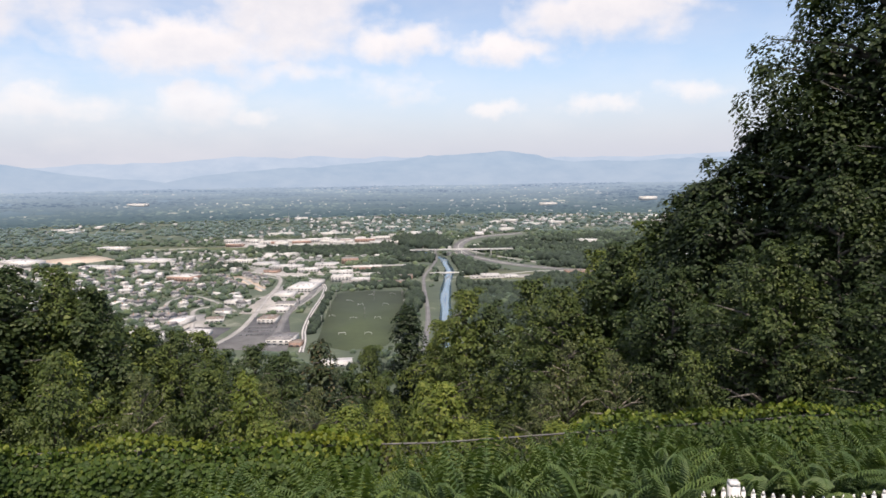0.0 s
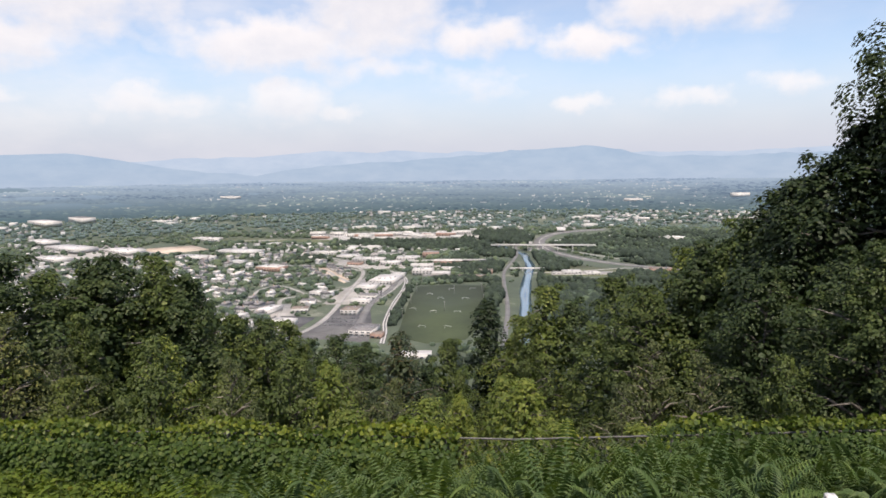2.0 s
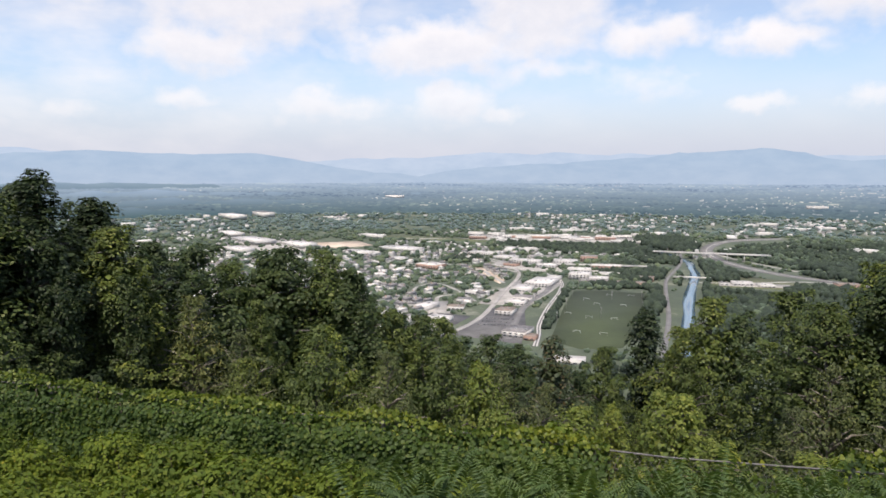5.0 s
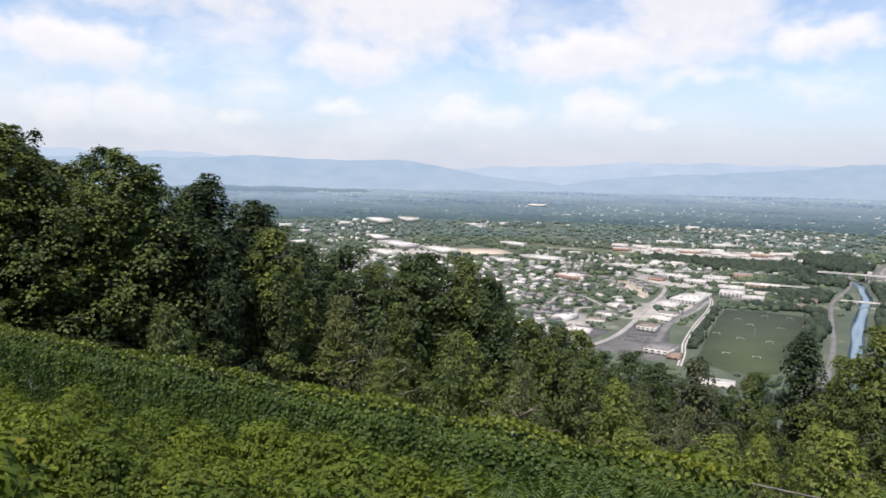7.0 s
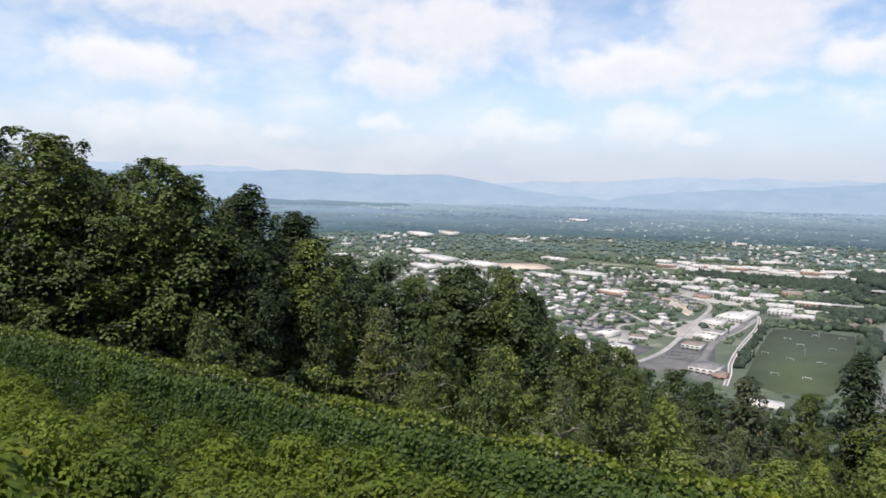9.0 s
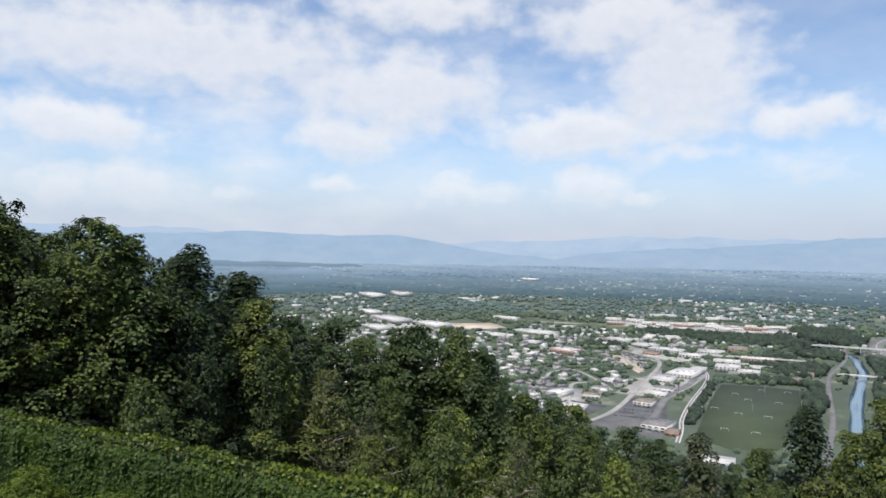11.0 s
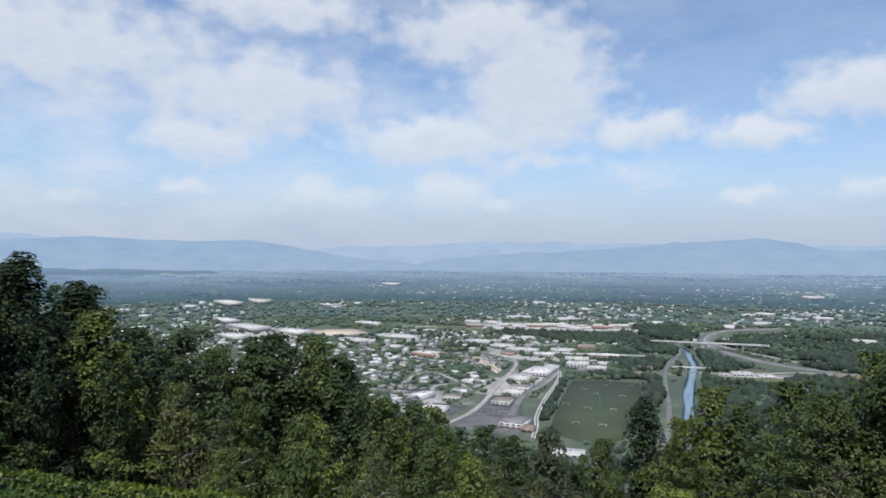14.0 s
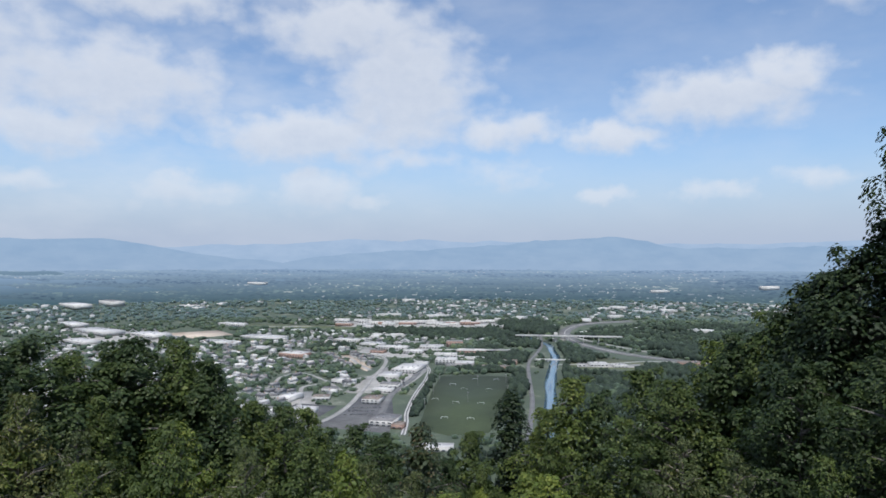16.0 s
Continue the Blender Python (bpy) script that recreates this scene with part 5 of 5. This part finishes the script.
BUILDINGS = [
    # x, y, width, depth, height, turn, roof, wall, label
    (-288, 1428, 50, 84, 8, -0.1, WHITE_ROOF, PALE_WALL, "big white flat-roofed warehouse by the railway"),
    (-308, 1338, 36, 40, 7, -0.1, WHITE_ROOF, PALE_WALL, "white flat-roofed warehouse wing"),
    (-276, 1500, 28, 24, 7, -0.15, WHITE_ROOF, PALE_WALL, "low white warehouse at the curve"),
    (-285, 1240, 34, 26, 6, -0.08, GREY_ROOF, PALE_WALL, "grey metal-roofed shed in the yard"),
    (-287, 1190, 36, 22, 6, -0.08, WHITE_ROOF, PALE_WALL, "small white-roofed shed in the yard"),
    (-282, 1100, 28, 34, 8, -0.05, BROWN_ROOF, PALE_WALL, "brown-roofed store with white front wall"),
    (-228, 962, 34, 44, 8, -0.1, GREY_ROOF, PALE_WALL, "grey metal-roofed hall at the hill's foot"),
    (-204, 938, 16, 18, 6, -0.1, BROWN_ROOF, BRICK_WALL, "small brick annex with rusty roof"),
    (-134, 835, 40, 18, 6, 0.1, WHITE_ROOF, PALE_WALL, "long white roof among trees at the hill's foot"),
    (-225, 1530, 46, 34, 13, 0.02, WHITE_ROOF, PALE_WALL, "white multi-storey block behind the playing field"),
    (-180, 1490, 40, 34, 11, 0.02, WHITE_ROOF, GREY_ROOF, "white-roofed school block by the field"),
    (-205, 1480, 26, 20, 7, 0.02, GREY_ROOF, GREY_ROOF, "grey low wing of the school"),
    (-112, 1470, 60, 26, 7, 0.0, BROWN_ROOF, BRICK_WALL, "long brick building by the field"),
    (-90, 1550, 40, 26, 8, 0.0, BROWN_ROOF, BRICK_WALL, "red brick mill building among trees"),
    (-190, 1720, 70, 34, 8, 0.1, WHITE_ROOF, BRICK_WALL, "pale-roofed brick warehouse near the viaduct"),
    (-245, 1650, 54, 26, 7, 0.05, WHITE_ROOF, PALE_WALL, "long white depot beside the railway"),
    (-330, 1690, 46, 30, 8, -0.1, WHITE_ROOF, PALE_WALL, "white-roofed depot in the town"),
    (-420, 1690, 34, 24, 6, -0.3, BROWN_ROOF, BRICK_WALL, "small brick workshop in the town"),
    (-170, 1600, 44, 22, 6, 0.0, WHITE_ROOF, PALE_WALL, "low white shop beside gravel lots"),
    (-365, 1010, 36, 24, 7, -0.1, WHITE_ROOF, PALE_WALL, "white-fronted store beside the main street"),
    (-372, 1110, 28, 20, 6, 0.2, BROWN_ROOF, PALE_WALL, "brown-roofed cream shop by the street"),
    (-380, 1180, 26, 20, 6, 0.1, GREY_ROOF, PALE_WALL, "grey-roofed cream shop by the street"),
    (-560, 1900, 70, 34, 8, -0.2, WHITE_ROOF, PALE_WALL, "white-roofed store near the rail yard"),
    (-300, 1780, 60, 40, 9, 0.1, WHITE_ROOF, PALE_WALL, "white warehouse near the viaduct"),
    (-250, 1850, 44, 30, 14, 0.1, GREY_ROOF, BRICK_WALL, "dark brick factory block in town"),
    (-400, 1760, 80, 36, 8, -0.2, WHITE_ROOF, PALE_WALL, "long low white warehouse in town"),
    (-470, 1830, 60, 40, 7, -0.2, WHITE_ROOF, PALE_WALL, "flat white store building near street"),
    (-380, 1860, 70, 30, 8, 0.0, GREY_ROOF, PALE_WALL, "grey-roofed warehouse in the town"),
    (-597, 1585, 62, 44, 10, -0.3, SNAG_ROOF, BRICK_WALL, "tan-roofed brick school among houses"),
    (-735, 1705, 42, 30, 7, -0.3, WHITE_ROOF, PALE_WALL, "white-roofed hall among trees"),
    (-420, 1095, 24, 46, 8, -0.2, WHITE_ROOF, PALE_WALL, "white church hall beside the houses"),
    (-385, 1262, 30, 22, 7, -0.3, SNAG_ROOF, PALE_WALL, "tan-roofed shop on the street corner"),
    (-810, 1905, 130, 55, 7, -0.25, WHITE_ROOF, PALE_WALL, "long white-roofed store amid trees"),
    (-900, 1800, 90, 40, 7, -0.25, WHITE_ROOF, PALE_WALL, "white-roofed commercial building near houses"),
    (-1300, 1860, 170, 70, 9, -0.5, WHITE_ROOF, PALE_WALL, "huge white-roofed warehouse far off"),
    (-1130, 1850, 120, 60, 9, -0.5, WHITE_ROOF, PALE_WALL, "white-roofed mall building far off"),
    (-1240, 1700, 110, 50, 8, -0.5, WHITE_ROOF, PALE_WALL, "white-roofed depot far off west"),
    (-1450, 1950, 120, 50, 8, -0.6, WHITE_ROOF, PALE_WALL, "long white industrial roof far off"),
    (-1000, 2100, 90, 40, 8, -0.3, WHITE_ROOF, PALE_WALL, "white-roofed depot by the road"),
    (-1716, 2318, 160, 60, 14, -0.6, WHITE_ROOF, PALE_WALL, "large pale institutional block on a rise"),
    (-1640, 2420, 120, 50, 18, -0.6, GREY_ROOF, PALE_WALL, "pale hospital block far off"),
    (105, 1560, 40, 24, 6, 0.2, WHITE_ROOF, PALE_WALL, "white park pavilion building"),
    (150, 1545, 30, 24, 5, 0.2, WHITE_ROOF, PALE_WALL, "low white park building"),
    (70, 1545, 18, 14, 5, 0.1, GREY_ROOF, PALE_WALL, "small grey-roofed park hut"),
    (300, 1560, 46, 30, 12, 0.3, BROWN_ROOF, BRICK_WALL, "pinkish brick block beside the highway"),
    (-1478, 3383, 100, 45, 12, -0.4, WHITE_ROOF, PALE_WALL, "very long white factory far across the valley"),
    (1003, 3400, 80, 36, 18, 0.3, WHITE_ROOF, PALE_WALL, "pale hospital complex far off"),
    (1300, 3300, 70, 34, 16, 0.3, WHITE_ROOF, PALE_WALL, "white downtown block far off"),
    (500, 3300, 80, 34, 12, 0.1, WHITE_ROOF, PALE_WALL, "white-roofed plant far off"),
]
yr = np.random.default_rng(61)
for k in range(30):
    x = -690 + 545 * (k + 0.8 * yr.random()) / 30
    y = 2185 + 0.12 * (x + 690) + yr.uniform(-30, 95)
    roof, wall, label = [(WHITE_ROOF, PALE_WALL, "long white freight shed in the rail yard"), (SNAG_ROOF, PALE_WALL, "tan-roofed freight depot in the rail yard"),
                         (SNAG_ROOF, BRICK_WALL, "tan-roofed brick workshop beside the rail yard"), (WHITE_ROOF, PALE_WALL, "pale-roofed depot in the rail yard")][int(yr.integers(0, 4))]
    BUILDINGS.append((x, y, yr.uniform(22, 62), yr.uniform(16, 34), yr.uniform(6, 11), yr.uniform(0.0, 0.16), roof, wall, label))
for row in BUILDINGS:
    block(*row[:6], row[6], row[7], row[8], windows=row[1] < 2400)

# parked cars
car = thing("car", "parked car seen small on the asphalt lot", "car", "parked cars")
part("body", Build().box(0, 0, 0.35, 4.4, 1.8, 0.65, 0, 0.96).mesh("body", CAR_PAINT), car)
part("cabin", Build().box(-0.2, 0, 1.0, 2.4, 1.6, 0.55, 0, 0.78).mesh("cabin", GLASS_DARK), car)
for wx in (-1.35, 1.35):
    for wy in (-0.8, 0.8):
        part("wheel", Build().tube([(wx, wy - 0.1, 0.33), (wx, wy + 0.1, 0.33)], [0.33, 0.33], 8).mesh("wheel", BLACK_METAL), car)
crng = np.random.default_rng(3)
spots = [(-300 + 3.1 * k, 1002 + 24 * row + 0.5 * k, 1.5) for row in range(3) for k in range(14)] + [(-385 + 3.2 * k, 985 + 30 * row, 1.4) for row in range(2) for k in range(10)]
spots += [(-316 + 3.4 * k, 1128 + 14 * row + 0.6 * k, 1.5) for row in range(2) for k in range(9)] + [(-252 - 2.2 * k, 1205 + 9.5 * k, 0.2) for k in range(16)]
spots = [s for s in spots if crng.random() < 0.75]
for k, (x, y, t) in enumerate(spots):
    m = Matrix.LocRotScale((x, y, ground_z(x, y) + 0.3), Euler((0, 0, t)), None)
    if k == 0:
        car.matrix_basis = m
    else:
        copy_thing(car, m)

# lattice mast on the far slope
mast = thing("radio_mast", "thin pale steel radio mast rising from the town", "mast", at=(-539, 2430, ground_z(-539, 2430)))
part("mast_body", Build().tube([(0, 0, 0), (0, 0, 78)], [1.0, 0.5], 5).mesh("mast_body", STEEL), mast)
part("antenna", Build().tube([(0, 0, 78), (0, 0, 88)], [0.3, 0.15], 4).mesh("antenna", STEEL), mast)

# what must stay clear of trees and houses
HIGHWAY = np.stack([np.interp(np.linspace(0, len(hw) - 1, len(hw) * 5), np.arange(len(hw)), hw[:, k]) for k in (0, 1)], 1)


def hides_highway(x, y, reach):
    """Whether a tree there would stand before the highway as seen from the hill."""
    return any((((HIGHWAY[:, 0] - x * (1 + d / y)) ** 2 + (HIGHWAY[:, 1] - y - d) ** 2) < 26 ** 2).any() for d in range(0, reach, 25))


LINES = [(ROADS[k][0][:, :2], ROADS[k][1] * 0.5 + 7) for k in ROADS] + [(RIVER[:, :2], 27.0)]
CLEAR_PTS = np.concatenate([np.stack([np.interp(np.linspace(0, len(l) - 1, len(l) * 6), np.arange(len(l)), l[:, k]) for k in (0, 1)], 1) for l, _ in LINES])
CLEAR_R = np.concatenate([np.full(len(l) * 6, w) for l, w in LINES])
RECTS = [(b[0], b[1], b[2] / 2 + 6, b[3] / 2 + 6, b[5]) for b in BUILDINGS]
OPEN = [(-215, -60, 900, 1385), (40, 260, 1390, 1660), (-340, -205, 900, 1160), (-400, -330, 950, 1070), (-690, -150, 2150, 2350), (-1130, -920, 1850, 2000), (-960, -600, 2085, 2170),
        (440, 690, 1920, 2060)]


def is_clear(x, y, pad=0.0):
    for a, b, c, d in OPEN:
        if a - pad < x < b + pad and c - pad < y < d + pad:
            return False
    for cx, cy, hx, hy, t in RECTS:
        dx, dy = x - cx, y - cy
        if abs(dx) < hx + hy and abs(dy) < hx + hy:
            u, v = dx * math.cos(t) + dy * math.sin(t), -dx * math.sin(t) + dy * math.cos(t)
            if abs(u) < hx + pad and abs(v) < hy + pad:
                return False
    return bool(((CLEAR_PTS[:, 0] - x) ** 2 + (CLEAR_PTS[:, 1] - y) ** 2 > (CLEAR_R + pad) ** 2).all())


# ---- houses ----
hr_ = np.random.default_rng(19)
house_models = []
for k, (sx, sy, h, rise, roof, wall, lab) in enumerate([
        (11, 8, 5.5, 3.2, GREY_ROOF, PALE_WALL, "white two-storey house with a grey gable roof"), (13, 9, 3.6, 2.8, WHITE_ROOF, PALE_WALL, "pale bungalow with a light metal roof"),
        (10, 9, 6.0, 3.0, SNAG_ROOF, PALE_WALL, "cream house with a tan gable roof"), (12, 8, 5.5, 3.0, GREY_ROOF, PALE_WALL, "long pale house with a grey gable roof")]):
    ob = thing("house", lab, "house", "houses in the town")
    part("wall", Build().box(0, 0, -1, sx, sy, h + 1).box(sx * 0.2, -sy / 2 - 1.2, -1, sx * 0.5, 2.4, 3.6).mesh("wall", wall), ob)
    part("roof", Build().gable(0, 0, h, sx, sy, rise).box(sx * 0.2, -sy / 2 - 1.3, 2.62, sx * 0.55, 2.8, 0.25).mesh("roof", roof), ob)
    part("chimney", Build().box(sx * 0.3, sy * 0.15, h + 0.5, 0.9, 0.9, rise + 0.6).mesh("chimney", BRICK_WALL), ob)
    for wx in (-0.3, 0.0, 0.3):
        part("window", Build().box(sx * wx, -sy / 2 - 0.03, h - 2.2, 1.1, 0.12, 1.4).mesh("window", GLASS_DARK), ob)
    house_models.append(ob)
placed, first = [], set()


def far_from_houses(x, y, d):
    return all((x - a) ** 2 + (y - b) ** 2 > d * d for a, b in placed)


tries = 0
while len(placed) < 290 and tries < 9000:
    tries += 1
    az, r = radians(hr_.uniform(-40, -13)), 1000 + 1000 * hr_.random() ** 0.8
    x, y = r * math.sin(az), r * math.cos(az)
    if not is_clear(x, y, 5) or not far_from_houses(x, y, 19):
        continue
    placed.append((x, y))
    k = int(hr_.integers(0, 4))
    s = hr_.uniform(1.1, 1.6)
    m = Matrix.LocRotScale((x, y, ground_z(x, y)), Euler((0, 0, radians(-32 + 90 * int(hr_.integers(0, 4)) + hr_.normal(0, 6)))), (s, s, s))
    if k not in first:
        first.add(k)
        house_models[k].matrix_basis = m
    else:
        keep = house_models[k].scale.copy()
        house_models[k].scale = (1, 1, 1)
        copy_thing(house_models[k], m)
        house_models[k].scale = keep

walls, pale, dark = Build(), Build(), Build()
n_far = 0
while n_far < 1250:
    az, r = radians(hr_.uniform(-62, 36)), 1040 + 1900 * hr_.random() ** 0.8
    x, y = r * math.sin(az), r * math.cos(az)
    town_here = noise.fractal(Vector((x * 0.0016, y * 0.0016, 2.0)), 0.8, 2.0, 3)
    want = 0.32 + 1.5 * town_here + float(np.interp(math.degrees(az), [-62, -35, -15, 10, 36], [-0.4, -0.2, 0.1, 0.3, 0.35]))
    if r < 1950 and az > radians(-9):
        continue
    if hr_.random() > want or not is_clear(x, y, 4) or (r < 2050 and not far_from_houses(x, y, 16)):
        continue
    n_far += 1
    t, big = hr_.uniform(0, 3.1), r > 1900 and hr_.random() < 0.07
    sx, sy = (hr_.uniform(30, 75), hr_.uniform(18, 34)) if big else (hr_.uniform(9, 15), hr_.uniform(7, 10))
    h, z = (hr_.uniform(6, 11) if big else hr_.uniform(4, 7)), ground_z(x, y)
    walls.box(x, y, z - 1, sx, sy, h + 1, t)
    roof = pale if big or hr_.random() < 0.55 else dark
    if big:
        roof.box(x, y, z + h + 0.03, sx, sy, 0.6, t)
    else:
        roof.gable(x, y, z + h, sx, sy, 3.4, t)
town = thing("distant_town", "scattered pale houses and stores across the far valley", "town", kind="stuff")
part("walls", walls.mesh("walls", PALE_WALL), town)
part("pale_roofs", pale.mesh("pale_roofs", WHITE_ROOF), town)
part("dark_roofs", dark.mesh("dark_roofs", GREY_ROOF), town)

# ---- tree cover of the valley ----
def ball(level):
    ico = bmesh.new()
    bmesh.ops.create_icosphere(ico, subdivisions=level, radius=1.0)
    shape = (np.array([v.co[:] for v in ico.verts]), np.array([[v.index for v in f.verts] for f in ico.faces]))
    ico.free()
    return shape


ICO1, ICO2 = ball(1), ball(2)


def crowns(name, places, shape, mat, label, seed):
    """Many lumpy crowns in one mesh; places: x, y, foot, radius, height."""
    r = np.random.default_rng(seed)
    p = np.asarray(places, float)
    sv, st = shape
    n, k = len(p), len(sv)
    a = r.random(n) * 6.283
    lump = 1 + r.uniform(-0.28, 0.3, (n, k))
    x, y, z = (sv[None, :, i] * lump for i in range(3))
    X = p[:, :1] + p[:, 3:4] * (x * np.cos(a)[:, None] - y * np.sin(a)[:, None])
    Y = p[:, 1:2] + p[:, 3:4] * (x * np.sin(a)[:, None] + y * np.cos(a)[:, None])
    Z = p[:, 2:3] + p[:, 4:5] * (0.42 + 0.58 * z)
    v = np.stack([X, Y, Z], -1).reshape(-1, 3)
    t = (st[None] + (np.arange(n) * k)[:, None, None]).reshape(-1, 3)
    solid(name, tri_mesh(name, v, t, mat, True), label, "trees", kind="stuff")


tr = np.random.default_rng(43)
HP = np.array(placed)


def scatter(count, r0, r1, power, az0, az1, size, dark, gate):
    out, tries = [], 0
    while len(out) < count and tries < count * 12:
        tries += 1
        az, r = radians(tr.uniform(az0, az1)), r0 + (r1 - r0) * tr.random() ** power
        x, y = r * math.sin(az), r * math.cos(az)
        g = noise.fractal(Vector((x * 0.007, y * 0.007, 9.0)), 0.7, 2.0, 4)
        if g < gate + 0.35 * (tr.random() - 0.5):
            continue
        s = size * (0.5 + 1.1 * tr.random() ** 1.6 + 0.5 * max(0.0, g))
        if not is_clear(x, y, s * 0.5) or (r < 2050 and ((HP[:, 0] - x) ** 2 + (HP[:, 1] - y) ** 2 < (s * 0.55 + 4.5) ** 2).any()):
            continue
        if 1500 < y < 2450 and -60 < x < 420 and hides_highway(x, y, 80):
            continue
        out.append((x, y, ground_z(x, y) - 0.5, s, s * tr.uniform(1.0, 1.5) * (0.7 if r > 2400 else 1)))
    return out


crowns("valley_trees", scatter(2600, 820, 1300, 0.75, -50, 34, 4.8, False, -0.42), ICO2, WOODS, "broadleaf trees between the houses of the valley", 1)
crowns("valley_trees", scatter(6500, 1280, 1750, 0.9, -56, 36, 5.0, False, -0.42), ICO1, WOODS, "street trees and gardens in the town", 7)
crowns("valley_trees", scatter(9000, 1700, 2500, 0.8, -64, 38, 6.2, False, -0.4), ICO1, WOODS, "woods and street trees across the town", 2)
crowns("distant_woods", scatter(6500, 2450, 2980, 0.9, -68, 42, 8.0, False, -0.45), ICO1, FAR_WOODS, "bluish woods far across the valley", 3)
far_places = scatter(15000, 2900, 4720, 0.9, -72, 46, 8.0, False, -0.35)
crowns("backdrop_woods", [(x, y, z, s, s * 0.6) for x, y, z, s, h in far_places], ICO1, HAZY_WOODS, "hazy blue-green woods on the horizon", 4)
specks = Build()
for _ in range(2000):
    az, r = radians(hr_.uniform(-66, 42)), 2950 + 1630 * hr_.random() ** 0.9
    x, y = r * math.sin(az), r * math.cos(az)
    want = 0.3 + 1.3 * noise.fractal(Vector((x * 0.0011, y * 0.0011, 5.0)), 0.8, 2.0, 3) + 0.008 * math.degrees(az)
    if hr_.random() > want:
        continue
    big = hr_.random() < 0.05
    specks.box(x, y, ground_z(x, y), hr_.uniform(20, 40) if big else hr_.uniform(4, 9), hr_.uniform(5, 10), hr_.uniform(3, 6), hr_.uniform(-0.4, 0.4))
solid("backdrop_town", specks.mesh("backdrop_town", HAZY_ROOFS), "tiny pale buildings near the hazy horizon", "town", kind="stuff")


def grove(cx, cy, sx, sy, turn, count, size):
    out = []
    for _ in range(count):
        u, v = tr.uniform(-1, 1), tr.uniform(-1, 1)
        if u * u + v * v > 1:
            continue
        x = cx + sx * u * math.cos(turn) - sy * v * math.sin(turn)
        y = cy + sx * u * math.sin(turn) + sy * v * math.cos(turn)
        if min((CLEAR_PTS[:, 0] - x) ** 2 + (CLEAR_PTS[:, 1] - y) ** 2 - (CLEAR_R - 3) ** 2) < 0:
            continue
        s = size * tr.uniform(0.7, 1.3)
        if y > 1600 and hides_highway(x, y, 150):
            continue
        out.append((x, y, ground_z(x, y) - 0.5, s, s * tr.uniform(1.6, 2.2)))
    return out


dark = []
for row in ((-70, 2140, 150, 70, 0.1, 320, 9), (-330, 2085, 230, 55, 0.06, 420, 8), (-80, 2250, 95, 110, 0.0, 380, 8), (-75, 1930, 60, 90, 0.0, 220, 7), (200, 2250, 95, 80, 0.0, 300, 7), (330, 2100, 190, 55, -0.1, 340, 7), (250, 1900, 120, 22, -0.7, 220, 6), (520, 2230, 200, 70, -0.1, 330, 7), (560, 2050, 160, 50, -0.2, 220, 7), (-110, 1560, 46, 40, 0.0, 110, 6),  (-55, 1290, 16, 150, 0.0, 130, 7), (52, 1290, 18, 190, 0.0, 150, 6), (130, 1250, 90, 90, 0.0, 260, 7), (150, 1080, 110, 110, 0.0, 260, 7), (240, 1500, 60, 60, 0.0, 90, 7), (90, 1180, 55, 110, 0.0, 160, 6), (230, 1200, 80, 120, 0.0, 220, 7), (95, 1440, 60, 28, 0.0, 60, 5),
            (-75, 1640, 32, 70, 0.0, 120, 7), (-12, 1330, 7, 330, 0.0, 150, 4.5), (36, 1500, 8, 300, 0.0, 140, 5), (-62, 1120, 10, 160, 0.0, 90, 5), (-120, 1440, 70, 16, 0.0, 60, 6), (-150, 1640, 50, 30, 0.0, 70, 6), (110, 1720, 70, 40, -0.4, 120, 7), (420, 1750, 130, 90, -0.5, 240, 8), (-190, 2060, 120, 40, 0.0, 160, 8), (60, 1790, 22, 110, -0.1, 100, 6), (-203, 1080, 7, 80, 0.09, 60, 4.5), (-218, 1255, 7, 110, 0.07, 80, 4.5), (-140, 1440, 46, 22, 0.0, 50, 6), (170, 1360, 120, 26, 0.0, 110, 7),
            (330, 1850, 120, 50, -0.6, 200, 8), (160, 1700, 90, 50, -0.3, 150, 7), (330, 1720, 90, 60, -0.6, 150, 8), (70, 1640, 30, 60, 0.0, 70, 6), (300, 1480, 90, 70, 0.0, 200, 7), (20, 1850, 60, 60, 0.0, 110, 7), (130, 2080, 60, 50, 0.0, 90, 7), (60, 1930, 40, 70, 0.0, 80, 7), (-240, 2010, 120, 30, 0.0, 130, 7), (-420, 2050, 160, 30, 0.05, 150, 7), (420, 1950, 150, 60, -0.3, 220, 7), (-160, 1790, 40, 40, 0.0, 60, 7), (-560, 1760, 70, 40, 0.2, 90, 7)):
    dark += grove(*row)
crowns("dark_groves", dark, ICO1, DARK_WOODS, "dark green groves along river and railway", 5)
# the foot of the hill
foot = []
for _ in range(3000):
    az, r = radians(tr.uniform(-66, 40)), 75 + 760 * tr.random() ** 0.6
    x, y = r * math.sin(az), r * math.cos(az)
    if is_clear(x, y, 3):
        s = tr.uniform(3.2, 5.4)
        foot.append((x, y, ground_z(x, y) - 0.5, s, s * 2.0))
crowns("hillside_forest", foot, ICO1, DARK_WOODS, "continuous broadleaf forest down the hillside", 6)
